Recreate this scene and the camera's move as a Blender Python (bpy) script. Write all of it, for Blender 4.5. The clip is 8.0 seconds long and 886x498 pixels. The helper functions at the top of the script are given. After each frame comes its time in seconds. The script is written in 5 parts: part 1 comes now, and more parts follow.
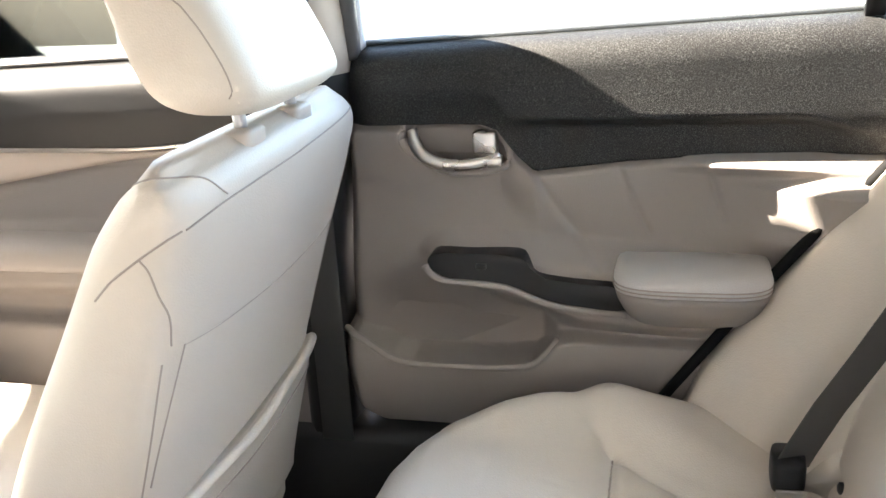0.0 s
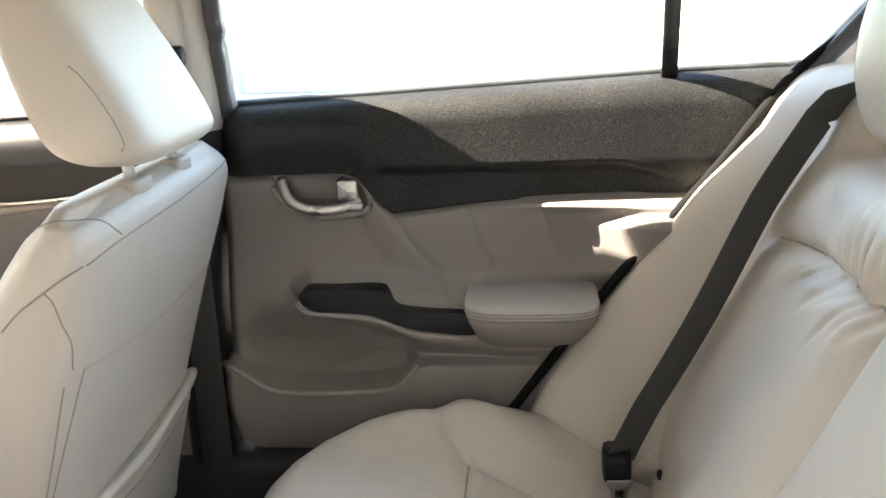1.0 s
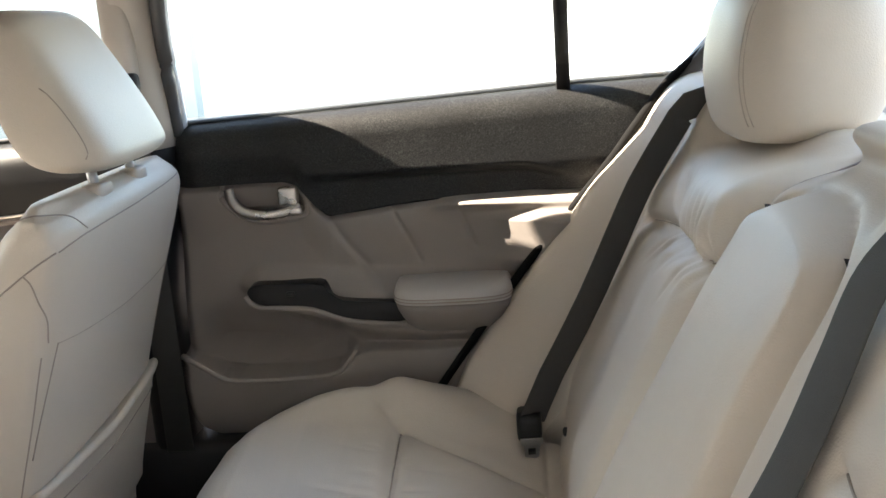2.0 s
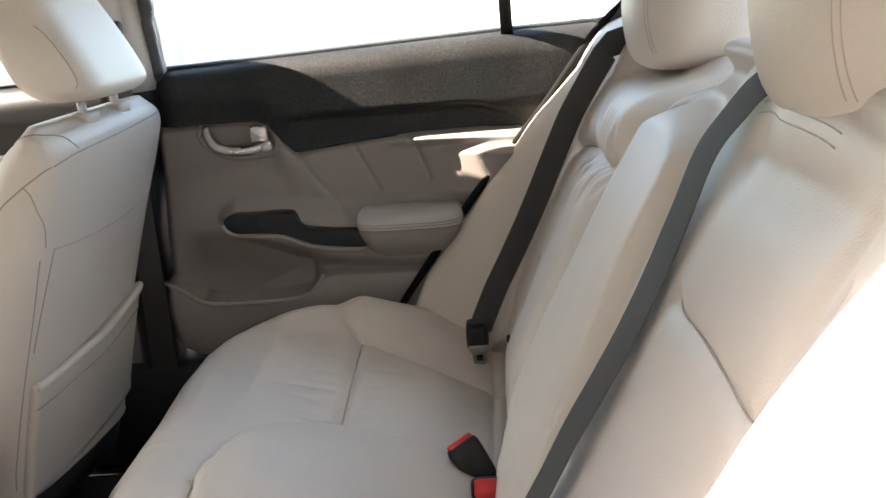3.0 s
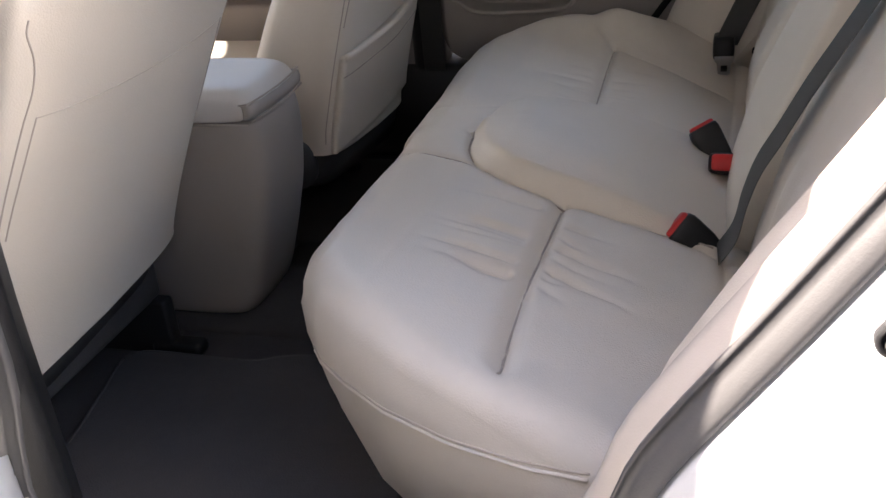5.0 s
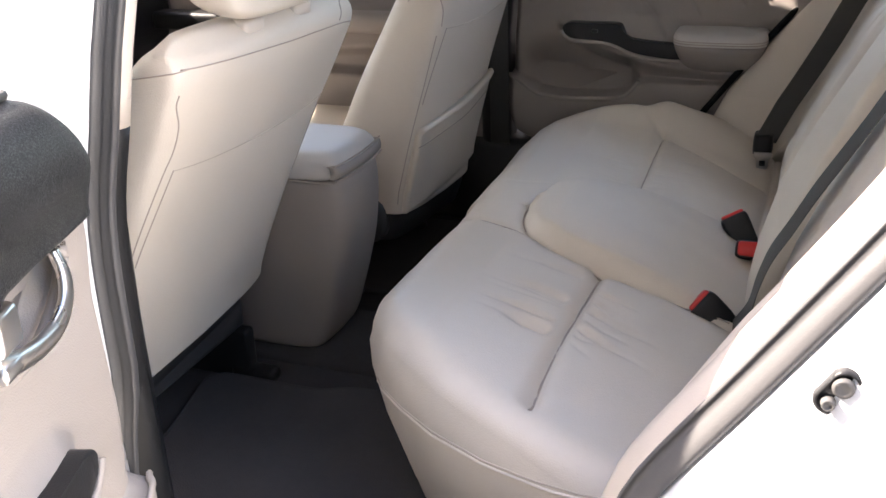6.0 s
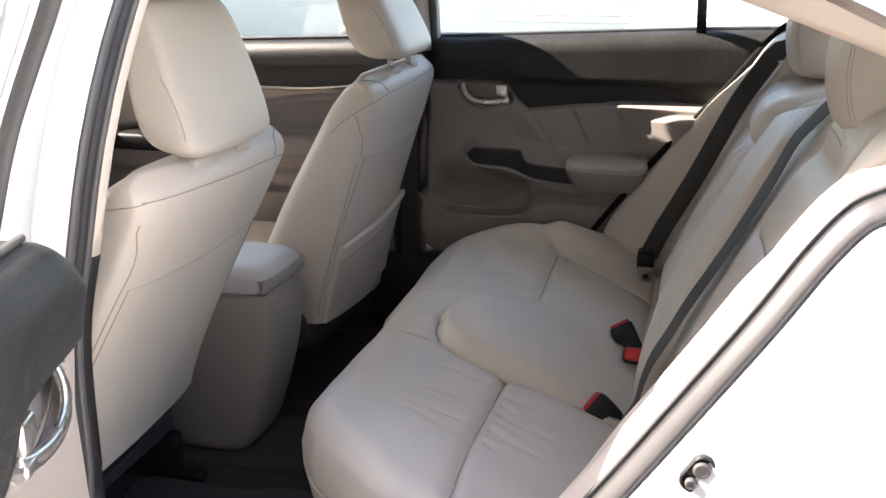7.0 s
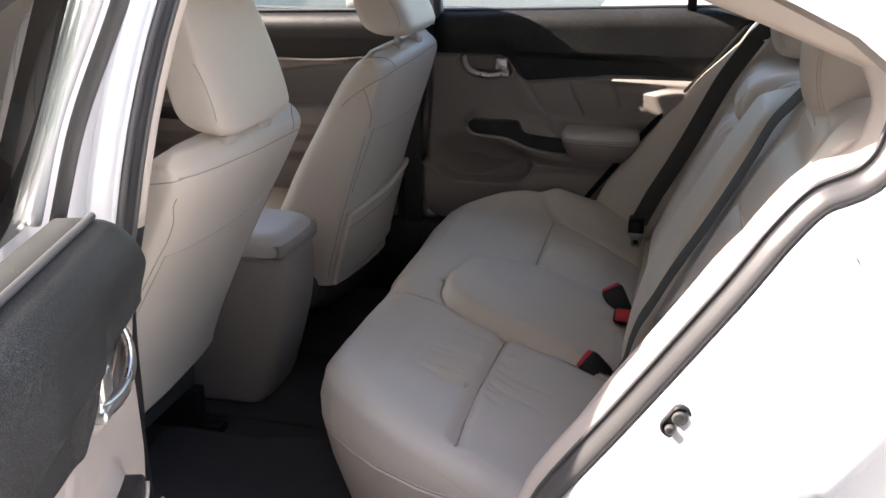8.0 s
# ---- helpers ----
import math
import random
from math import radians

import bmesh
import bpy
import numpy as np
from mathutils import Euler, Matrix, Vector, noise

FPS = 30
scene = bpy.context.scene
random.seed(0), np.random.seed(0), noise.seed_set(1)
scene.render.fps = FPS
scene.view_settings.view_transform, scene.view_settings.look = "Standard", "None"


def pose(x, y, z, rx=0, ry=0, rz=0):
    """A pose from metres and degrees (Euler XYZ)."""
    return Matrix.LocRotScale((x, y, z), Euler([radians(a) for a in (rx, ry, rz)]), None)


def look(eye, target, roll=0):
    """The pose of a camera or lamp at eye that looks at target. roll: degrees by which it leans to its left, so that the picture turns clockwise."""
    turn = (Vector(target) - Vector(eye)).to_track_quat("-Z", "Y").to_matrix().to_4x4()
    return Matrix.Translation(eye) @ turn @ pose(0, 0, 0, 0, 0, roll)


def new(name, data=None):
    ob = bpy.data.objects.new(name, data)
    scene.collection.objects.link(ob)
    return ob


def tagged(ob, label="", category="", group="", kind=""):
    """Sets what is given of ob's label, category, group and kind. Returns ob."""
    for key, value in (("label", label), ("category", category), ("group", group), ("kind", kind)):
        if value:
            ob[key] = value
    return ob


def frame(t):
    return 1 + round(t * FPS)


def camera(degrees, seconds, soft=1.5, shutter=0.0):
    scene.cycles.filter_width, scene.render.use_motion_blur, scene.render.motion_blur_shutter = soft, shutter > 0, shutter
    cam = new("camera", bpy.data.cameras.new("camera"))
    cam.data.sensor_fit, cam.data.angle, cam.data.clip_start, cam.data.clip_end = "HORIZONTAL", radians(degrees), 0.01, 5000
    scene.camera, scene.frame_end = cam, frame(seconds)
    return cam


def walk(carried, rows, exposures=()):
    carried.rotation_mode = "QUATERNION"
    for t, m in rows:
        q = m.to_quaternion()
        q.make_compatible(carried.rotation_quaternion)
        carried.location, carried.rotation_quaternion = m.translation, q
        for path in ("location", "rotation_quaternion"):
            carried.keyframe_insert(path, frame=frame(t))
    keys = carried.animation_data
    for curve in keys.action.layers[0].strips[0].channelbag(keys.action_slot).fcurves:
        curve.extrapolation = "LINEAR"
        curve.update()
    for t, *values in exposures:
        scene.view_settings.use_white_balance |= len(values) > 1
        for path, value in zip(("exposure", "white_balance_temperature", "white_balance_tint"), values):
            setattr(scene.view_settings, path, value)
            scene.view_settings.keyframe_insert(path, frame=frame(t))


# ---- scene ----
cam = camera(49.4, 8.0)
EXPOSURES = [(0, 4.67, 7150, 13), (0.5, 4.56, 7200, 12), (1, 4.1, 7350, 12), (2.5, 3.5, 7350, 14), (3, 3.67, 7300, 15), (3.5, 3.60, 7300, 16), (4, 3.15, 7200, 18), (4.5, 3.0, 7050, 19), (6, 3.40, 7050, 18), (7, 3.1, 7050, 18), (7.5, 2.89, 7000, 18), (8, 2.49, 6950, 19)]
PATH = [
    (0, (0.063, -0.514, 1.131), (-0.398, 1.327, 0.501), -3.0),
    (0.5, (0.086, -0.571, 1.134), (-0.176, 1.331, 0.577), -1.7),
    (1, (0.096, -0.663, 1.149), (-0.096, 1.256, 0.618), -2.4),
    (2.5, (0.213, -0.946, 1.117), (0.109, 1.0, 0.664), -4.2),
    (3, (0.231, -1.035, 1.086), (0.13, 0.897, 0.578), -4.3),
    (3.5, (0.201, -1.11, 1.05), (0.016, 0.774, 0.403), -4.6),
    (4, (0.195, -1.171, 1.029), (-0.118, 0.64, 0.24), -5.4),
    (4.5, (0.193, -1.22, 1.017), (-0.245, 0.503, 0.101), -6.4),
    (6, (0.265, -1.444, 1.114), (-0.404, 0.269, 0.327), -2.2),
    (6.5, (0.283, -1.538, 1.154), (-0.303, 0.25, 0.476), -0.5),
    (7, (0.287, -1.6, 1.192), (-0.204, 0.246, 0.599), -0.1),
    (7.5, (0.291, -1.678, 1.237), (-0.2, 0.174, 0.664), -0.9),
    (8, (0.296, -1.718, 1.249), (-0.174, 0.105, 0.573), 0.3),
]
walk(cam, [(t, look(eye, target, roll)) for t, eye, target, roll in PATH], EXPOSURES)

# ---- daylight ----
SUN = Vector((-0.7650, -0.0401, 0.6428)).normalized()
world = bpy.data.worlds.new("sky")
scene.world = world
world.use_nodes = True
wn = world.node_tree
sky = wn.nodes.new("ShaderNodeTexSky")
sky.sky_type, sky.sun_disc = "NISHITA", False
sky.sun_elevation = math.asin(SUN.z)
sky.air_density, sky.dust_density = 1.0, 1.3
sky.sun_rotation = math.atan2(SUN.x, SUN.y)
wn.links.new(sky.outputs[0], wn.nodes["Background"].inputs[0])
wn.nodes["Background"].inputs[1].default_value = 0.15
sun = new("sun", bpy.data.lights.new("sun", "SUN"))
sun.data.energy, sun.data.angle, sun.data.color = 3.1, radians(0.6), (1.0, 0.95, 0.86)
sun.matrix_world = look(SUN * 30, (0, 0, 0))


# ---- materials ----
def material(name, color, rough=0.5, metal=0.0, grain=0.0, scale=400.0, vary=0.08, blotch=6.0, spec=0.5, cells=False, coat=0.0, smudge=0.08):
    m = bpy.data.materials.new(name)
    m.use_nodes = True
    n, l = m.node_tree.nodes, m.node_tree.links
    b = n["Principled BSDF"]
    b.inputs["Metallic"].default_value = metal
    b.inputs["Specular IOR Level"].default_value = spec
    b.inputs["Coat Weight"].default_value = coat
    b.inputs["Coat Roughness"].default_value = 0.06
    co = n.new("ShaderNodeTexCoord")
    big = n.new("ShaderNodeTexNoise")
    big.inputs["Scale"].default_value, big.inputs["Detail"].default_value = blotch, 5
    fine = n.new("ShaderNodeTexNoise")
    fine.inputs["Scale"].default_value, fine.inputs["Detail"].default_value = scale * 0.25, 3
    for t in (big, fine):
        l.new(co.outputs["Object"], t.inputs["Vector"])
    both = n.new("ShaderNodeMath")
    both.operation = "MULTIPLY_ADD"
    l.new(fine.outputs["Fac"], both.inputs[0])
    both.inputs[1].default_value = 0.35
    l.new(big.outputs["Fac"], both.inputs[2])
    ramp = n.new("ShaderNodeMix")
    ramp.data_type = "RGBA"
    ramp.inputs["A"].default_value = (*[c * (1 - vary) for c in color], 1)
    ramp.inputs["B"].default_value = (*[min(1, c * (1 + vary)) for c in color], 1)
    l.new(both.outputs[0], ramp.inputs["Factor"])
    l.new(ramp.outputs["Result"], b.inputs["Base Color"])
    r = n.new("ShaderNodeMapRange")
    r.inputs["To Min"].default_value = max(0.02, rough - smudge)
    r.inputs["To Max"].default_value = min(1, rough + smudge)
    l.new(big.outputs["Fac"], r.inputs["Value"])
    l.new(r.outputs[0], b.inputs["Roughness"])
    if grain:
        g = n.new("ShaderNodeTexVoronoi" if cells else "ShaderNodeTexNoise")
        g.inputs["Scale"].default_value = scale
        l.new(co.outputs["Object"], g.inputs["Vector"])
        bump = n.new("ShaderNodeBump")
        bump.inputs["Strength"].default_value = grain
        bump.inputs["Distance"].default_value = 0.001
        l.new(g.outputs[0], bump.inputs["Height"])
        l.new(bump.outputs[0], b.inputs["Normal"])
    return m


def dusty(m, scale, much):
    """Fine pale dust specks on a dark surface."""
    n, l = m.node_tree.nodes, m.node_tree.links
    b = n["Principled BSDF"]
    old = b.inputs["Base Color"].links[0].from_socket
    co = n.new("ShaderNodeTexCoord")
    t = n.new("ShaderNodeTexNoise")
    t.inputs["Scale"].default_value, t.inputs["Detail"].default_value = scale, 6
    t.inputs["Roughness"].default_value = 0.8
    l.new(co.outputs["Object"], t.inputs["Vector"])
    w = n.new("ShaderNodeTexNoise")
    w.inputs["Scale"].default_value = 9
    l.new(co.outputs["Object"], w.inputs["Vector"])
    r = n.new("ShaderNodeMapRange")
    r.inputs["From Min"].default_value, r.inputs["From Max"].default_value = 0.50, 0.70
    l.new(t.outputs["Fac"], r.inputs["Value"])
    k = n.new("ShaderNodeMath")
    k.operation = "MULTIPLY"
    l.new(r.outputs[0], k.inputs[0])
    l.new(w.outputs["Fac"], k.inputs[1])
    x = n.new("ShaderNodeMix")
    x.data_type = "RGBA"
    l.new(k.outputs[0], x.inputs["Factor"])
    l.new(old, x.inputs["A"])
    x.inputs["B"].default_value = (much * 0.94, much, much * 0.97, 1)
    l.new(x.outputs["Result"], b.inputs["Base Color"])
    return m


LEATHER = material("beige_leather", (0.61, 0.545, 0.472), 0.48, grain=0.25, scale=520, cells=True, vary=0.05)
THREAD = material("pale_thread", (0.47, 0.41, 0.35), 0.7, grain=0.4, scale=900)
SEAM = material("seam_thread", (0.36, 0.31, 0.27), 0.7, grain=0.4, scale=900)
PANEL = material("beige_trim", (0.295, 0.262, 0.238), 0.55, grain=0.3, scale=700, cells=True, vary=0.04)
CLOTH = material("beige_insert", (0.44, 0.375, 0.33), 0.7, grain=0.4, scale=600, vary=0.04)
ARM = material("grey_vinyl", (0.52, 0.49, 0.46), 0.45, grain=0.25, scale=600, cells=True, vary=0.04)
SEAL_BLACK = material("matte_seal", (0.009, 0.009, 0.009), 0.9, grain=0.3, scale=700, vary=0.1, spec=0.1)
BLACK = material("black_trim", (0.0125, 0.0120, 0.0125), 0.40, grain=0.3, scale=1100, cells=True, vary=0.15)
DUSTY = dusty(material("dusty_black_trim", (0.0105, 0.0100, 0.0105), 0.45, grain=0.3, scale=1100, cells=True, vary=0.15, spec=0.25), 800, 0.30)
DARK = material("dark_plastic", (0.013, 0.013, 0.014), 0.42, grain=0.3, scale=700, vary=0.15, spec=0.35)
SHELL = material("black_shell", (0.05, 0.047, 0.047), 0.5, grain=0.3, scale=700, vary=0.15)
CARPET = material("black_carpet", (0.046, 0.042, 0.042), 0.95, grain=1.0, scale=500, vary=0.3, blotch=14, spec=0.15)
MAT = material("floor_mat", (0.058, 0.053, 0.053), 0.9, grain=1.0, scale=420, vary=0.25, blotch=10, spec=0.2)
WEB = material("belt_webbing", (0.078, 0.077, 0.074), 0.7, grain=0.6, scale=900, vary=0.1, spec=0.25)
CHROME = material("satin_chrome", (0.72, 0.70, 0.67), 0.28, metal=1.0, vary=0.03)
STEEL = material("steel", (0.50, 0.50, 0.51), 0.38, metal=1.0, vary=0.1)
PAINT = material("silver_paint", (0.66, 0.67, 0.69), 0.42, metal=0.3, vary=0.03, coat=0.25, scale=3000)
RUBBER = material("grey_black_rubber", (0.072, 0.070, 0.071), 0.36, grain=0.15, scale=500, vary=0.2)
RED = material("red_button", (0.55, 0.02, 0.02), 0.4, vary=0.05)
LINER = material("headliner", (0.33, 0.31, 0.285), 0.95, grain=0.5, scale=700, vary=0.04, spec=0.2)
LIGHT_PLASTIC = material("ivory_plastic", (0.54, 0.48, 0.425), 0.45, grain=0.15, scale=600, vary=0.03)
ASPHALT = material("asphalt", (0.06, 0.058, 0.056), 0.9, grain=0.8, scale=160, vary=0.3, blotch=1.5, spec=0.2)
DULL = material("dull_steel", (0.08, 0.077, 0.075), 0.65, vary=0.2, spec=0.3)
LANE = material("worn_asphalt", (0.100, 0.107, 0.100), 0.9, grain=0.6, scale=60, vary=0.2, blotch=0.6, spec=0.2)
CONCRETE = material("concrete", (0.74, 0.72, 0.66), 0.9, grain=0.6, scale=60, vary=0.16, blotch=0.5, spec=0.2)
WALL_GREY = material("grey_render", (0.25, 0.268, 0.266), 0.9, grain=0.4, scale=50, vary=0.08, blotch=0.7, spec=0.2)
# tan wall: base colour set very dark to stand in for its shade
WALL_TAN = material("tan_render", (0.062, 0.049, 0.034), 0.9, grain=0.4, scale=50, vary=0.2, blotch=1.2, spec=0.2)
DOOR_GREY = material("grey_beige_trim", (0.24, 0.214, 0.204), 0.55, grain=0.3, scale=700, cells=True, vary=0.04)
WALL_DARK = material("dark_render", (0.15, 0.143, 0.137), 0.9, grain=0.4, scale=50, vary=0.15, blotch=0.9, spec=0.2)
WHITE = material("white_paint", (0.78, 0.78, 0.77), 0.5, vary=0.03)


def glass(name, tint):
    m = bpy.data.materials.new(name)
    m.use_nodes = True
    n, l = m.node_tree.nodes, m.node_tree.links
    n.remove(n["Principled BSDF"])
    clear = n.new("ShaderNodeBsdfTransparent")
    clear.inputs[0].default_value = (*tint, 1)
    gloss = n.new("ShaderNodeBsdfGlossy")
    gloss.inputs["Roughness"].default_value = 0.02
    fres = n.new("ShaderNodeFresnel")
    fres.inputs[0].default_value = 1.45
    mix = n.new("ShaderNodeMixShader")
    l.new(fres.outputs[0], mix.inputs[0])
    l.new(clear.outputs[0], mix.inputs[1])
    l.new(gloss.outputs[0], mix.inputs[2])
    l.new(mix.outputs[0], n["Material Output"].inputs[0])
    return m


GLASS = glass("window_glass", (0.93, 0.97, 0.95))


# ---- building helpers ----
def thing(name, base, label, category, group="", kind=""):
    e = new(name)
    e.location = base
    e.empty_display_size = 0.05
    return tagged(e, label, category, group, kind)


def part(name, bm, mat, parent, label="", smooth=True):
    me = bpy.data.meshes.new(name)
    bmesh.ops.recalc_face_normals(bm, faces=bm.faces)
    bm.to_mesh(me)
    bm.free()
    me.materials.append(mat)
    if smooth:
        me.polygons.foreach_set("use_smooth", [True] * len(me.polygons))
    ob = new(name, me)
    if parent is not None:
        ob.parent = parent
        if parent.parent is None:
            ob.matrix_parent_inverse = Matrix.Translation(-parent.location)
    if label:
        ob["label"] = label
    return ob


def sharp(ob, deg=35):
    """Creases steeper than deg stay sharp."""
    me = ob.data
    bm = bmesh.new()
    bm.from_mesh(me)
    for e in bm.edges:
        if len(e.link_faces) == 2 and e.calc_face_angle(0) > radians(deg):
            e.smooth = False
    bm.to_mesh(me)
    bm.free()
    return ob


def loft(loops, cap=True, ring=True):
    """A skin over loops of equally many points."""
    bm = bmesh.new()
    rows = [[bm.verts.new(p) for p in loop] for loop in loops]
    n = len(rows[0])
    for a, b in zip(rows, rows[1:]):
        for i in range(n if ring else n - 1):
            j = (i + 1) % n
            bm.faces.new((a[i], a[j], b[j], b[i]))
    if cap and ring:
        bm.faces.new(rows[0])
        bm.faces.new(rows[-1][::-1])
    return bm


def squircle(n, power):
    """Points of a superellipse of half size 1."""
    out = []
    for k in range(n):
        a = 2 * math.pi * k / n
        c, s = math.cos(a), math.sin(a)
        out.append((math.copysign(abs(c) ** (2 / power), c), math.copysign(abs(s) ** (2 / power), s)))
    return out


def spline(pts, n=12):
    """A smooth line through the points."""
    P = [Vector(p) for p in pts]
    P = [P[0] * 2 - P[1]] + P + [P[-1] * 2 - P[-2]]
    out = []
    for i in range(1, len(P) - 2):
        a, b, c, d = P[i - 1 : i + 3]
        for k in range(n):
            t = k / n
            out.append(0.5 * (2 * b + (c - a) * t + (2 * a - 5 * b + 4 * c - d) * t * t + (3 * b - a - 3 * c + d) * t ** 3))
    return out + [P[-2]]


def smooth_loops(loops, n=4):
    """Rings between rings, on smooth lines."""
    lines = [spline([loop[k] for loop in loops], n) for k in range(len(loops[0]))]
    return [[line[i] for line in lines] for i in range(len(lines[0]))]


def tube(pts, r, n=8, flat=1.0, side=None):
    """A tube, or with flat under 1 a flattened one, along a line; side is the way of its broad axis."""
    loops = []
    for i, p in enumerate(pts):
        t = (pts[min(i + 1, len(pts) - 1)] - pts[max(i - 1, 0)]).normalized()
        s = Vector(side) if side is not None else (Vector((0, 0, 1)) if abs(t.z) < 0.9 else Vector((1, 0, 0)))
        s = (s - t * s.dot(t)).normalized()
        u = t.cross(s)
        loops.append([p + s * (r * math.cos(2 * math.pi * k / n)) + u * (r * flat * math.sin(2 * math.pi * k / n)) for k in range(n)])
    return loft(loops)


def ribbon(pts, side, width, thick=0.0014):
    """Flat webbing along a line. side is the way of its width, one for all or one for each point."""
    loops = []
    for i, p in enumerate(pts):
        t = (pts[min(i + 1, len(pts) - 1)] - pts[max(i - 1, 0)]).normalized()
        s = Vector(side[i] if isinstance(side, list) else side)
        s = (s - t * s.dot(t)).normalized()
        u = t.cross(s)
        w, h = s * (width / 2), u * (thick / 2)
        loops.append([p - w - h * 0.5, p - w * 0.93 - h, p + w * 0.93 - h, p + w - h * 0.5, p + w + h * 0.5, p + w * 0.93 + h, p - w * 0.93 + h, p - w + h * 0.5])
    return loft(loops)


def box(x0, x1, y0, y1, z0, z1, bevel=0.0, seg=2):
    bm = bmesh.new()
    bmesh.ops.create_cube(bm, size=1)
    for v in bm.verts:
        v.co = Vector((x0 + (v.co.x + 0.5) * (x1 - x0), y0 + (v.co.y + 0.5) * (y1 - y0), z0 + (v.co.z + 0.5) * (z1 - z0)))
    if bevel:
        bmesh.ops.bevel(bm, geom=bm.edges[:], offset=bevel, segments=seg, profile=0.5, affect="EDGES")
    return bm


def prism(poly, axis, lo, hi, bevel=0.0, seg=2):
    """A flat outline given in the two other axes, drawn out along one axis."""
    put = {"x": lambda a, b, h: (h, a, b), "y": lambda a, b, h: (a, h, b), "z": lambda a, b, h: (a, b, h)}[axis]
    bm = loft([[put(a, b, lo) for a, b in poly], [put(a, b, hi) for a, b in poly]])
    if bevel:
        rim = [e for e in bm.edges if abs(put(0, 0, 1)[0] * (e.verts[0].co.x - e.verts[1].co.x) + put(0, 0, 1)[1] * (e.verts[0].co.y - e.verts[1].co.y) + put(0, 0, 1)[2] * (e.verts[0].co.z - e.verts[1].co.z)) < 1e-6]
        bmesh.ops.bevel(bm, geom=rim, offset=bevel, segments=seg, profile=0.5, affect="EDGES")
    return bm


def smooth2(pts, n=6, closed=True):
    """A smooth closed outline in two axes."""
    if closed:
        ring = [pts[-1]] + list(pts) + [pts[0], pts[1]]
        out = []
        for i in range(1, len(ring) - 2):
            a, b, c, d = [Vector(p) for p in ring[i - 1 : i + 3]]
            for k in range(n):
                t = k / n
                q = 0.5 * (2 * b + (c - a) * t + (2 * a - 5 * b + 4 * c - d) * t * t + (3 * b - a - 3 * c + d) * t ** 3)
                out.append((q.x, q.y))
        return out
    return [(q.x, q.y) for q in spline([(a, b, 0) for a, b in pts], n)]


def line_gap(px, py, pts):
    """Distance from each place to a broken line."""
    best = np.full(np.shape(px), 9.0)
    for (ax, ay), (bx, by) in zip(pts, pts[1:]):
        dx, dy = bx - ax, by - ay
        t = np.clip(((px - ax) * dx + (py - ay) * dy) / (dx * dx + dy * dy + 1e-12), 0, 1)
        best = np.minimum(best, np.hypot(px - ax - t * dx, py - ay - t * dy))
    return best


def poly_gap(px, py, pts):
    """Signed distance to an outline: inside is positive."""
    inside = np.zeros(np.shape(px), bool)
    for (ax, ay), (bx, by) in zip(pts, list(pts[1:]) + [pts[0]]):
        hit = ((ay > py) != (by > py)) & (px < (bx - ax) * (py - ay) / (by - ay + 1e-12) + ax)
        inside ^= hit
    d = line_gap(px, py, list(pts) + [pts[0]])
    return np.where(inside, d, -d)


def step(a, b, v):
    t = np.clip((v - a) / (b - a), 0, 1)
    return t * t * (3 - 2 * t)


def groove(d, depth, width):
    return depth * np.exp(-((d / width) ** 2))


def crease(d, depth, width):
    """A sharp stitched-in line."""
    return depth * np.exp(-np.abs(d) / width)


def sheet(X, Y, Z, back=None):
    """A skin over grids of places; back moves its rim by that much to give it depth."""
    n, m = X.shape
    co = np.stack([X, Y, Z], -1).reshape(-1, 3)
    bm = bmesh.new()
    V = [bm.verts.new(p) for p in co.tolist()]
    for i in range(n - 1):
        for j in range(m - 1):
            bm.faces.new((V[i * m + j], V[i * m + j + 1], V[(i + 1) * m + j + 1], V[(i + 1) * m + j]))
    if back is not None:
        rim = [(0, j) for j in range(m)] + [(i, m - 1) for i in range(1, n)] + [(n - 1, j) for j in range(m - 2, -1, -1)] + [(i, 0) for i in range(n - 2, 0, -1)]
        ring = [V[i * m + j] for i, j in rim]
        low = [bm.verts.new(v.co + Vector(back)) for v in ring]
        for k in range(len(ring)):
            q = (k + 1) % len(ring)
            bm.faces.new((ring[k], low[k], low[q], ring[q]))
        bm.faces.new(low)
    return bm


def drape(ob, pts, way, r, n=6):
    """A fine seam tube laid on an object's surface: the points are thrown onto it along way."""
    from mathutils.bvhtree import BVHTree
    me = ob.data
    tree = BVHTree.FromPolygons([v.co for v in me.vertices], [p.vertices[:] for p in me.polygons])
    out = []
    for p in spline(pts, n):
        hit, normal, _, _ = tree.ray_cast(p - Vector(way) * 0.6, Vector(way), 2.0)
        if hit is not None:
            out.append(hit + normal * (r * 0.15))
    return tube(out, r, 6)


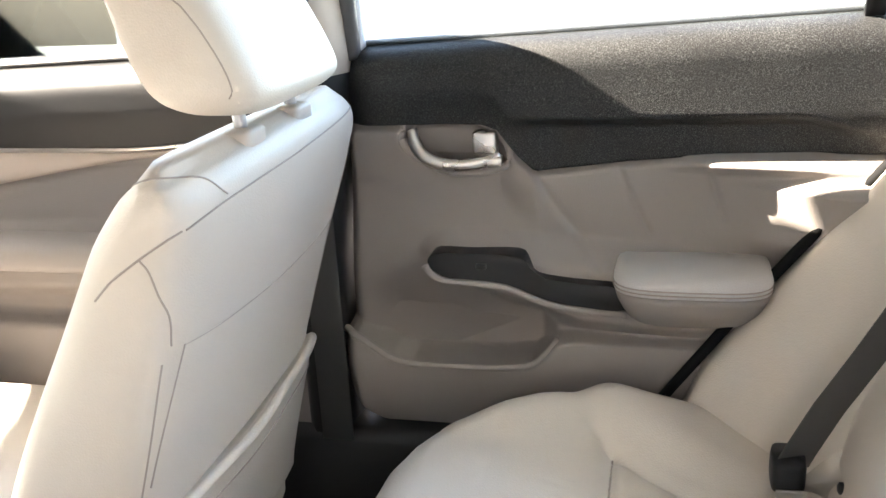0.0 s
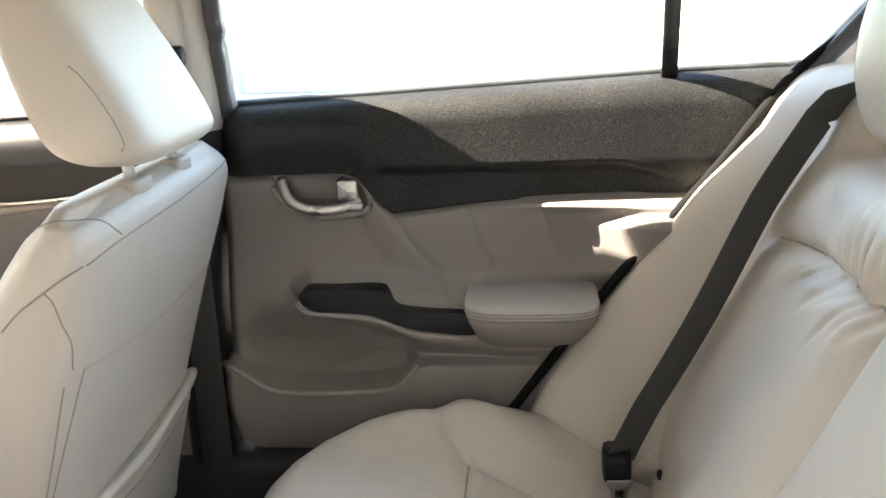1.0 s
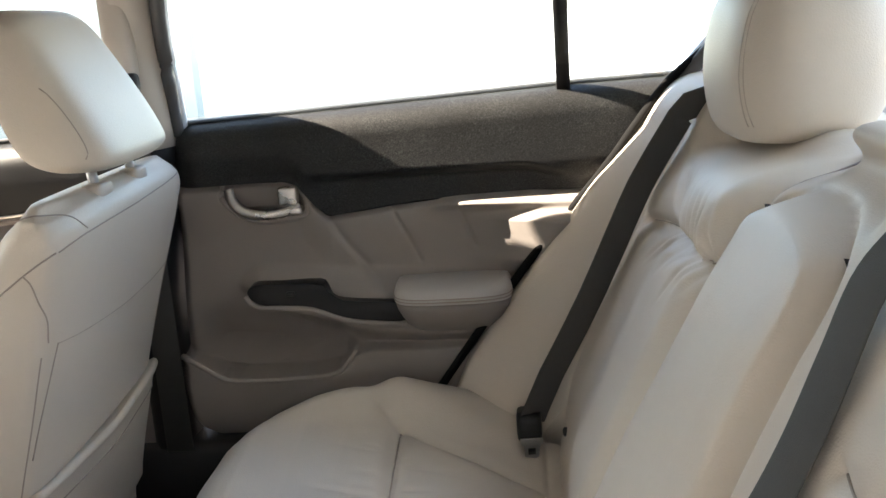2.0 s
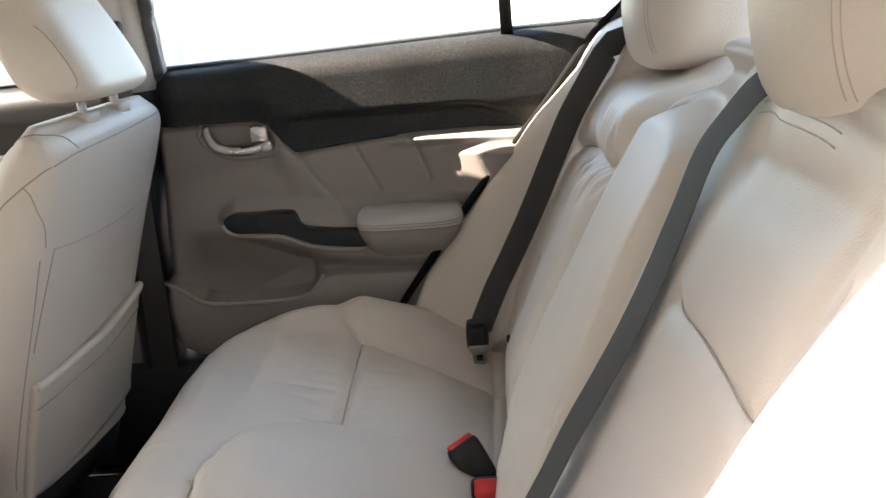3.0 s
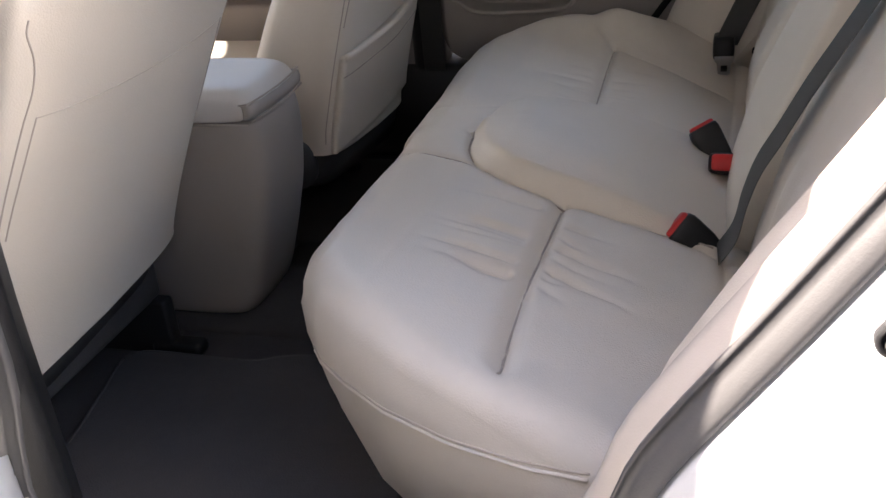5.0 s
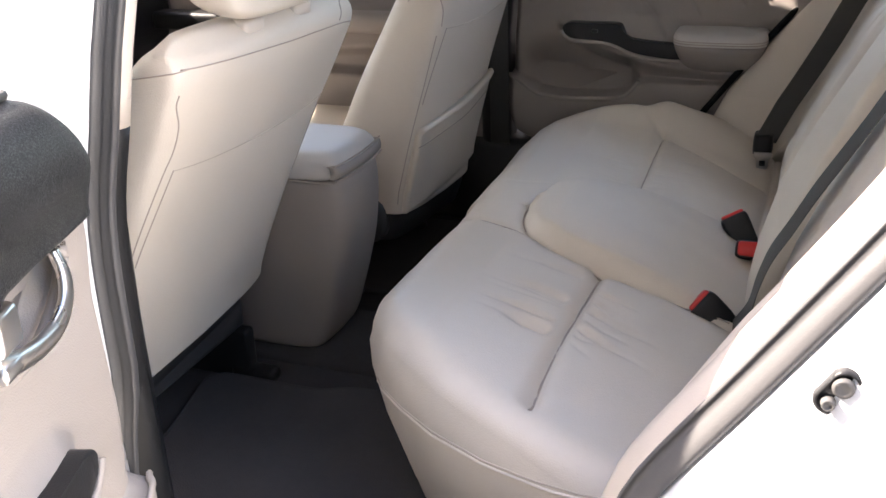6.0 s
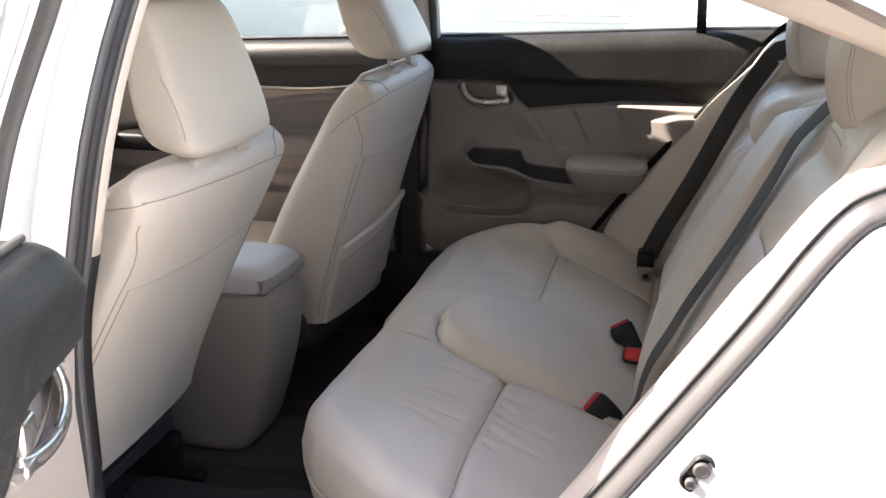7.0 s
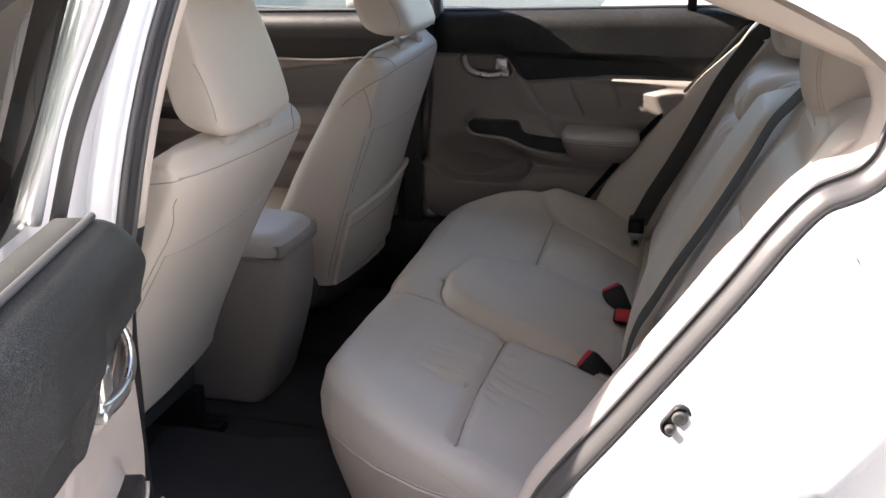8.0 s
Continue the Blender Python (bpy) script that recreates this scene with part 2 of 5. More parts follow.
# ---- outside ----
def outside():
    bm = box(-4000, 4000, -4000, 4000, -0.4, 0.0)
    tagged(part("ground", bm, CONCRETE, None, smooth=False), "pale sunlit concrete yard", "ground", kind="structure")
    for y0, y1, h in ((15.2, 15.6, 0.07), (17.0, 17.4, 0.10)):
        k = part("kerb", box(-3.2, 40, y0, y1, 0, h, 0.02), CONCRETE, None)
        tagged(k, "pale concrete kerb on the yard", "kerb", kind="structure")
    w = part("road", box(-14, -0.95, 8.6, 40, -0.1, 0.006), LANE, None, smooth=False)
    tagged(w, "sun-bleached grey asphalt lane across the yard", "road", kind="structure")
    w = part("boundary_wall", box(-6.45, -3.2, 10.0, 10.25, 0, 3.2), WALL_GREY, None, smooth=False)
    tagged(w, "blue-grey rendered wall of the yard", "wall", kind="structure")
    # unseen wall, added to hold back light from the open door's side
    w = part("rear_wall", box(-14, 3.1, -3.5, -3.2, 0, 5.5), WALL_DARK, None, smooth=False)
    tagged(w, "unseen dark wall added to block light at the open door", "wall", kind="structure")
    # unseen dark ground sheet, added to weaken bounce through the open door
    w = part("pavement", box(-10, 0.8, -3.19, -1.25, -0.1, 0.006), ASPHALT, None, smooth=False)
    tagged(w, "unseen dark strip added to cut light bounced into the cabin", "pavement", kind="structure")
    # unseen reflector, added to throw sunlight back at the open door panel
    w = part("end_wall", box(2.5, 2.8, -1.75, -0.97, 0, 5.0), WHITE, None, smooth=False)
    tagged(w, "unseen white wall added to bounce sun onto the open door", "wall", kind="structure")
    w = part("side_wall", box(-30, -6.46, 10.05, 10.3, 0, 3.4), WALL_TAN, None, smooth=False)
    tagged(w, "weathered tan rendered wall of the yard, its shade darkened in", "wall", kind="structure")


outside()

# ---- the car's shell ----
car = tagged(thing("car", (0, 0, 0), "silver sedan with a beige interior, one rear door open", "car"))

# opening of the open rear door, in x and z, from the foot of the pillar round to its foot again
OPENING = [(-0.400, 0.36), (-0.402, 0.58), (-0.396, 0.75), (-0.363, 0.89), (-0.314, 1.134), (-0.284, 1.238), (-0.17, 1.278), (0.0, 1.248),
           (0.173, 1.200), (0.30, 1.164), (0.403, 1.130), (0.452, 1.105), (0.473, 1.070), (0.472, 1.042), (0.458, 1.014), (0.415, 0.990),
           (0.378, 0.945), (0.333, 0.872), (0.235, 0.722), (0.149, 0.592), (0.095, 0.48), (-0.06, 0.362)]
RING = smooth2(OPENING, 5)


def ring_frame(prof, cuts=None):
    """Sweeps a profile of (outward, y) round the door opening. cuts: from and to, as shares of the way round."""
    n = len(RING)
    loops = []
    for i, (x, z) in enumerate(RING):
        a, b = RING[i - 1], RING[(i + 1) % n]
        t = Vector((b[0] - a[0], b[1] - a[1])).normalized()
        o = Vector((-t.y, t.x))
        k = i / n * len(OPENING)
        roof = float(step(5.2, 6.6, np.array(k)) * step(12.2, 10.8, np.array(k)))
        post = float(max(step(6.6, 5.2, np.array(k)), step(21.2, 22.0, np.array(k))))
        rear = 1 - roof - post
        mix = [(a[0] * post + b[0] * roof + c[0] * rear, a[1] * post + b[1] * roof + c[1] * rear) for a, b, c in zip(*prof)]
        loops.append([(x + o.x * d, y, z + o.y * d) for d, y in mix])
    if cuts:
        k0, k1 = int(cuts[0] * n), int(cuts[1] * n)
        return loft([loops[k % n] for k in range(k0, k1 + 1)], cap=True)
    bm = loft(loops + [loops[0]], cap=False)
    bmesh.ops.remove_doubles(bm, verts=bm.verts, dist=1e-6)
    return bm


def lean(z):
    """How far the sides lean in above the belt."""
    return max(0.0, z - 0.88) ** 2 * 0.83


def tumble(bm, sign=-1):
    for v in bm.verts:
        v.co.y -= sign * lean(v.co.z)
    return bm


# inner trim round the opening (beige), the rubber seal and the painted jamb
# each profile three times: at the pillar, under the roof, and round the rear
TRIM = ([(0.0, -0.672), (0.0, -0.680), (0.001, -0.686), (0.004, -0.690), (0.012, -0.692), (0.03, -0.69), (0.03, -0.68), (0.004, -0.668)],
        [(0.0, -0.675), (0.006, -0.690), (0.020, -0.703), (0.036, -0.712), (0.047, -0.716), (0.052, -0.70), (0.04, -0.68), (0.006, -0.672)],
        [(0.0, -0.690), (0.002, -0.700), (0.006, -0.712), (0.012, -0.720), (0.024, -0.726), (0.032, -0.70), (0.03, -0.69), (0.008, -0.688)])
SEAL_A = [(0.002, -0.684), (0.001, -0.692), (0.004, -0.697), (0.006, -0.694), (0.009, -0.703), (0.012, -0.700), (0.015, -0.711), (0.019, -0.713), (0.022, -0.70), (0.012, -0.680)]
SEAL_C = [(0.012, -0.716), (0.010, -0.727), (0.013, -0.730), (0.014, -0.727), (0.019, -0.736), (0.024, -0.742), (0.029, -0.746), (0.035, -0.747), (0.038, -0.73), (0.026, -0.716)]
SEAL = (SEAL_A, [(0.046, -0.712), (0.044, -0.722), (0.048, -0.728), (0.051, -0.724), (0.054, -0.730), (0.056, -0.727), (0.059, -0.733), (0.063, -0.731), (0.064, -0.72), (0.05, -0.71)], SEAL_C)
JAMB_C = [(0.032, -0.715), (0.035, -0.738), (0.040, -0.752), (0.075, -0.770), (0.100, -0.778), (0.108, -0.788), (0.113, -0.812), (0.120, -0.822), (0.160, -0.832), (0.172, -0.842), (0.176, -0.862), (0.190, -0.868), (0.20, -0.80), (0.12, -0.72)]
JAMB_A = [(0.016, -0.700), (0.018, -0.712), (0.021, -0.722), (0.025, -0.722), (0.027, -0.731), (0.031, -0.733), (0.034, -0.743), (0.040, -0.746), (0.045, -0.745), (0.048, -0.742), (0.05, -0.74), (0.05, -0.73), (0.05, -0.71), (0.03, -0.70)]
JAMB = (JAMB_A, [(d + 0.022, y + 0.02) for d, y in JAMB_C], JAMB_C)
part("opening_trim", tumble(ring_frame(TRIM, (3 / 22, 1.0))), LIGHT_PLASTIC, car, "ivory plastic trim round the door opening")
part("opening_trim", tumble(ring_frame(TRIM, (0, 3 / 22))), DARK, car, "black plastic trim at the pillar's foot")
part("door_seal", tumble(ring_frame(SEAL)), RUBBER, car, "black rubber door seal")
part("door_jamb", tumble(ring_frame(JAMB)), PAINT, car, "silver painted door jamb")


def quarter_panel():
    """Outer sheet behind the door opening, and the sheet of the front door."""
    n = len(RING)
    rows = []
    k0, k1 = int(12 / len(OPENING) * n), int(21 / len(OPENING) * n)
    for f in (0, 0.1, 0.3, 0.6, 1.0):
        row = []
        for i in range(k0, k1 + 1):
            x, z = RING[i]
            a, b = RING[i - 1], RING[(i + 1) % n]
            t = Vector((b[0] - a[0], b[1] - a[1])).normalized()
            o = Vector((-t.y, t.x))
            px, pz = x + o.x * 0.19, z + o.y * 0.19
            qx, qz = 1.9, 1.0 - 0.8 * (i - k0) / (k1 - k0)
            row.append((px + (qx - px) * f, -0.867 + lean(pz + (qz - pz) * f), pz + (qz - pz) * f))
        rows.append(row)
    part("quarter_panel", loft(rows, ring=False), PAINT, car, "silver rear quarter panel")
    part("front_door_skin", loft([[(x, -0.872 + lean(z), z) for z in (0.2, 0.36, 0.5, 0.7, 0.9, 0.97)] for x in (-2.25, -1.6, -1.0, -0.50)], ring=False), PAINT, car, "silver front door and wing")
    g = part("front_door_window", loft([[(-1.45, y - 0.70, 0.955), (-0.54, y - 0.70, 0.975), (-0.45, y - 0.58, 1.29), (-1.1, y - 0.58, 1.27)] for y in (-0.1, -0.096)]), GLASS, car, "front door window glass", smooth=False)
    g.visible_shadow = False
    part("front_window_frame", tube(spline([(-1.75, -0.80, 0.98), (-1.4, -0.74, 1.14), (-1.1, -0.69, 1.27), (-0.8, -0.665, 1.315), (-0.5, -0.66, 1.32)], 6), 0.03, 10), PAINT, car, "silver front window frame")


quarter_panel()

part("cabin_floor", box(-1.9, 0.3, -0.84, 0.86, 0.14, 0.24), CARPET, car, "black carpeted floor")
tun = [(-0.12, 0.235), (-0.10, 0.252), (-0.07, 0.262), (0.0, 0.266), (0.07, 0.262), (0.10, 0.252), (0.12, 0.235)]
part("tunnel", prism(tun, "x", -1.9, -0.1), CARPET, car, "black carpeted centre tunnel")
part("sill_plate", box(-0.40, 0.1, -0.80, -0.66, 0.2, 0.372, 0.02), DARK, car, "black plastic sill plate")
part("sill_plate", box(-1.9, 0.3, 0.655, 0.86, 0.2, 0.45, 0.02), DARK, car, "black plastic sill plate")
part("seat_pan", box(0.02, 1.3, -0.70, 0.70, 0.2, 0.30), CARPET, car)

# roof with its lining, front and rear decks
def roof():
    xs = np.linspace(-1.60, 0.585, 24)
    ys = np.linspace(-0.60, 0.60, 17)
    X, Y = np.meshgrid(xs, ys, indexing="ij")
    Z = 1.395 - 0.16 * np.clip((X - 0.05) / 0.9, 0, 1) ** 2 - 0.09 * np.clip((-X - 0.6) / 0.7, 0, 1.35) ** 2 - 0.10 * (np.abs(Y) / 0.6) ** 4
    part("roof_panel", sheet(X, Y, Z + 0.05, (0, 0, -0.02)), PAINT, car, "silver roof panel")
    part("headliner", sheet(X, Y * 0.99, Z, (0, 0, 0.02)), LINER, car, "pale fabric headliner")


roof()


def side_rail(sign):
    """Roof rail, pillars and cant rail of a side, above the windows."""
    pts = [(-1.95, 0.98), (-1.6, 1.12), (-1.25, 1.255), (-0.8, 1.305), (-0.3, 1.315)]
    pts += [(0.05, 1.315), (0.3, 1.295), (0.55, 1.245), (0.85, 1.12), (1.1, 1.0)] if sign > 0 else [(0.05, 1.295), (0.3, 1.23), (0.55, 1.14), (0.85, 1.03), (1.1, 0.97)]
    line = [Vector((x, sign * (0.735 - lean(z) - 0.02 * (z > 1.1)), z)) for x, z in pts]
    ob = part("roof_rail", tube(spline(line, 5), 0.075, 12, 0.6, side=(0, 0, 1)), LIGHT_PLASTIC, car, "ivory roof rail trim")
    return ob


side_rail(1)
side_rail(-1)


def rear_deck():
    part("parcel_shelf", box(0.50, 1.18, -0.66, 0.66, 0.90, 0.945, 0.01), PANEL, car, "beige parcel shelf")
    part("seat_bulkhead", box(0.44, 0.52, -0.66, 0.66, 0.28, 0.93), CARPET, car)
    part("boot_lid", box(1.18, 1.9, -0.78, 0.78, 0.45, 0.99, 0.06), PAINT, car, "silver boot")
    w = loft([[(0.585, -0.58, 1.325), (0.585, 0.58, 1.325), (1.18, 0.62, 0.98), (1.18, -0.62, 0.98)], [(0.588, -0.58, 1.329), (0.588, 0.58, 1.329), (1.183, 0.62, 0.984), (1.183, -0.62, 0.984)]])
    g = part("rear_window", w, GLASS, car, "tinted rear window glass", smooth=False)
    g.visible_shadow = False
    # dashboard and the bay ahead of it
    dash = smooth2([(-1.32, 0.62), (-1.30, 0.74), (-1.34, 0.86), (-1.46, 0.93), (-1.75, 0.95), (-1.95, 0.94), (-1.95, 0.3), (-1.5, 0.3)], 5)
    part("dashboard", prism(dash, "y", -0.68, 0.68), BLACK, car, "black dashboard")
    part("bonnet", box(-2.25, -1.95, -0.80, 0.80, 0.35, 0.93, 0.06), PAINT, car, "silver bonnet")
    w = loft([[(-1.60, -0.57, 1.235), (-1.60, 0.57, 1.235), (-1.95, 0.66, 0.95), (-1.95, -0.66, 0.95)], [(-1.603, -0.57, 1.239), (-1.603, 0.57, 1.239), (-1.953, 0.66, 0.954), (-1.953, -0.66, 0.954)]])
    g = part("windscreen", w, GLASS, car, "clear windscreen", smooth=False)
    g.visible_shadow = False


rear_deck()


def near_pillar():
    """The pillar between the open rear door and the front door."""
    def strip(name, sec, mat, label, z0=0.37, z1=1.26):
        loops = []
        for k in range(15):
            z = z0 + (z1 - z0) * k / 14
            ex = np.interp(z, [0.36, 0.58, 0.75, 0.89, 1.134, 1.26], [-0.400, -0.402, -0.396, -0.363, -0.314, -0.286])
            loops.append([(ex + dx, y + lean(z), z) for dx, y in sec])
        return part(name, loft(loops), mat, car, label)
    sec = [(-0.006, -0.690), (0.001, -0.676), (-0.006, -0.664), (-0.03, -0.640), (-0.06, -0.598), (-0.08, -0.580), (-0.13, -0.580), (-0.13, -0.700)]
    strip("pillar_trim", sec, LIGHT_PLASTIC, "ivory upper pillar trim", 0.885)
    strip("pillar_trim", [(a - 0.002, b) for a, b in sec], DARK, "black lower pillar trim", 0.30, 0.883)
    strip("pillar_post", [(-0.11, -0.735), (-0.042, -0.735), (-0.036, -0.73), (-0.03, -0.702), (-0.11, -0.702)], PAINT, "silver painted pillar", 0.37)
    # rear edge of the front door, a narrow gap away from the pillar
    strip("front_door_frame", [(-0.038, -0.752), (-0.047, -0.772), (-0.055, -0.786), (-0.063, -0.804), (-0.075, -0.826), (-0.12, -0.826), (-0.12, -0.742), (-0.045, -0.742)], PAINT, "silver front door window frame", 0.5)
    strip("frame_strip", [(-0.1205, -0.798), (-0.15, -0.798), (-0.15, -0.76), (-0.1205, -0.76)], DARK, "black strip along the front window", 0.97)


near_pillar()


def striker():
    t = Vector((0.55, 0, 0.835))
    c = Vector((0.312, -0.764, 0.722))
    base = []
    for a in range(24):
        q = 2 * math.pi * a / 24
        s, w = math.cos(q) * 0.0105, math.sin(q) * 0.0105
        s += 0.009 if s > 0 else -0.009
        base.append((s, w))
    u = Vector((-0.835, 0, 0.55))
    up = Vector((0, -1, 0))
    loops = [[c + t * s * k + u * w * k + up * h for s, w in base] for h, k in ((-0.03, 1.1), (0.001, 1.1), (0.004, 1.02), (0.004, 0.92), (0.001, 0.86))]
    st = part("door_striker", loft(loops), DARK, car, "dark door striker plate with steel bolts")
    for off, r, h in ((0.0065, 0.0078, 0.003), (-0.0105, 0.0052, 0.005)):
        o = c + t * off + up * 0.004
        part("bolt", loft([[o + up * d * h + t * (math.cos(q) * r * k) + u * (math.sin(q) * r * k) for q in np.linspace(0, 2 * math.pi, 21)[:-1]] for d, k in ((-0.3, 1.1), (0.0, 1.1), (0.25, 1.0), (0.9, 0.95), (1.0, 0.85), (1.0, 0.6), (0.8, 0.5))]), DULL, st, "dull steel bolt")
    p = Vector((0.328, -0.766, 0.697))
    part("jamb_plug", loft([[p + up * h + t * (math.cos(q) * r) + u * (math.sin(q) * r) for q in np.linspace(0, 2 * math.pi, 17)[:-1]] for h, r in ((-0.012, 0.009), (0.002, 0.009), (0.004, 0.006))]), PAINT, car, "small painted jamb plug")


striker()


# ---- closed rear door on the far side ----
def sill(x):
    return np.interp(x, [-1.4, -0.314, 0.28, 0.5], [0.955, 0.994, 1.021, 1.026])


EDGE_X = [-0.40, -0.325, -0.22, -0.174, -0.155, -0.148, -0.130, -0.109, -0.05, 0.006, 0.112, 0.316, 0.50]
EDGE_Z = [0.894, 0.895, 0.897, 0.896, 0.889, 0.879, 0.855, 0.834, 0.840, 0.847, 0.855, 0.859, 0.862]


def trim_edge(x):
    return np.interp(x, EDGE_X, EDGE_Z)


def door_skin(rounded):
    """Black upper trim and beige lower panel of a rear door; y grows away from the cabin."""
    us = np.concatenate([np.linspace(-0.368, 0.50, 160)])
    vs = np.linspace(0, 1, 44)
    U, V = np.meshgrid(us, vs, indexing="ij")
    low = trim_edge(U) - 0.002
    top = np.maximum(sill(U) - (0.10 if rounded else 0.0) * np.clip((-0.275 - U) / 0.093, 0, 1) ** 2.4, low + 0.006)
    band = step(-0.16, -0.08, U) * (1 - step(0.22, 0.315, U))
    crease = np.maximum(0.906 - 0.02 * step(0.2, 0.3, U), low + 0.004)
    Z = top - (top - low) * V
    d = top - Z
    Y = 0.706 - 0.046 * np.sqrt(np.clip(d / 0.045, 0, 1) * (2 - np.clip(d / 0.045, 0, 1))) - 0.005 * np.clip((d - 0.03) / 0.08, 0, 1)
    under = step(0.0, 0.018, crease - Z) * band
    Y = Y + under * 0.024
    Y = Y + 0.012 * (1 - band) * step(0.05, 0.0, Z - low)
    Y = Y + 0.045 * np.clip((-0.315 - U) / 0.053, 0, 1) ** 2
    return U, Y, Z


far_door = thing("rear_door", (0.05, 0.75, 0.37), "closed rear door with black upper and beige lower trim", "car door", "car doors")
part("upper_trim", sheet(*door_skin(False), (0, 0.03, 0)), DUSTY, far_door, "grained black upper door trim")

RIM = [(-0.358, 0.603), (-0.343, 0.599), (-0.324, 0.584), (-0.303, 0.567), (-0.280, 0.560), (-0.238, 0.558), (-0.16, 0.560), (-0.117, 0.566), (-0.099, 0.579), (-0.081, 0.601), (-0.06, 0.606), (0.5, 0.606)]
SHELF = smooth2([(-0.266, 0.716), (-0.235, 0.682), (-0.165, 0.642), (-0.098, 0.620), (0.0, 0.607), (0.10, 0.602), (0.22, 0.615), (0.24, 0.66), (0.19, 0.715), (0.0, 0.735), (-0.09, 0.742), (-0.21, 0.752), (-0.25, 0.742)], 5)
SPLIT = [(-0.109, 0.832), (-0.094, 0.80), (-0.078, 0.774), (-0.053, 0.740), (-0.025, 0.707)]


def panel_shape(U, V):
    """Depth of the beige panel."""
    top = trim_edge(U)
    low = np.interp(U, [-0.358, -0.352, -0.342, -0.325, -0.30, -0.26, 0.5], [0.520, 0.490, 0.468, 0.452, 0.443, 0.440, 0.437])
    Z = top - (top - low) * V
    Y = 0.690 - (0.010 + 0.008 * step(0.05, 0.2, U)) * step(0.0, 0.014, top - Z) + 0.014 * step(0.016, 0.10, top - Z)
    # front field stands proud of the soft insert
    side = np.interp(Z, [0.707, 0.740, 0.774, 0.80, 0.832], [-0.025, -0.053, -0.078, -0.094, -0.109])
    ins = step(-0.004, 0.010, U - side) * step(0.70, 0.72, Z)
    Y = Y - 0.006 * (1 - ins)
    Y = Y - 0.060 * ins * step(0.11, 0.28, U) * np.clip((0.845 - Z) / 0.03, 0, 1) * step(0.712, 0.75, Z)
    Y = Y - 0.026 * step(0.02, 0.13, U) * np.exp(-(((Z - 0.846) / 0.012) ** 2))
    Y = Y + groove(line_gap(U, Z, SPLIT), 0.006, 0.005)
    for a, b in (((-0.006, 0.842), (0.035, 0.747)), ((0.10, 0.85), (0.127, 0.77))):
        Y = Y + groove(line_gap(U, Z, [a, b]), 0.0035, 0.004)
    # the shelf that carries the switches and the armrest
    g = poly_gap(U, Z, SHELF)
    Y = Y - 0.036 * step(-0.006, 0.034, g)
    Y = Y + 0.004 * step(-0.014, 0.02, poly_gap(U, Z, [(-0.105, 0.712), (-0.085, 0.70), (0.0, 0.69), (0.02, 0.74), (-0.06, 0.755), (-0.105, 0.75)]))
    # map pocket: a recess above the rim, the field below it stands proud and curves under
    rim = np.interp(U, [q[0] for q in RIM], [q[1] for q in RIM])
    p = Z - rim
    proud = step(0.005, -0.004, p)
    inner = step(-0.345, -0.300, U) * step(-0.078, -0.112, U)
    recess = (0.012 + 0.034 * inner) * step(0.70, 0.60, Z) * step(-0.05, -0.11, U)
    lower = 0.656 + 0.030 * np.clip((0.59 - Z) / 0.12, 0, 1.3) ** 2
    Y = (Y + recess) * (1 - proud) + lower * proud
    # dished ground of the pull handle
    h = poly_gap(U, Z, smooth2([(-0.284, 0.868), (-0.274, 0.892), (-0.247, 0.899), (-0.182, 0.893), (-0.147, 0.868), (-0.140, 0.845), (-0.157, 0.832), (-0.217, 0.828), (-0.257, 0.845)], 5))
    Y = Y + 0.024 * step(-0.003, 0.008, h)
    # the front edge is rounded and runs forward downwards
    edge = np.clip((-0.343 - U) / 0.015, 0, 1)
    U = U - 0.026 * np.clip((-0.25 - U) / 0.108, 0, 1) * np.clip((0.895 - Z) / 0.34, 0, 1)
    Y = Y + 0.018 * edge ** 2
    return U, Y, Z


def beige_panel(door):
    us = np.concatenate([np.linspace(-0.358, 0.20, 260), np.linspace(0.205, 0.50, 50)])
    vs = np.linspace(0, 1, 210)
    U, V = np.meshgrid(us, vs, indexing="ij")
    return part("lower_panel", sheet(*panel_shape(U, V), (0, 0.05, 0)), PANEL, door, "beige moulded lower door panel with a map pocket")


beige_panel(far_door)


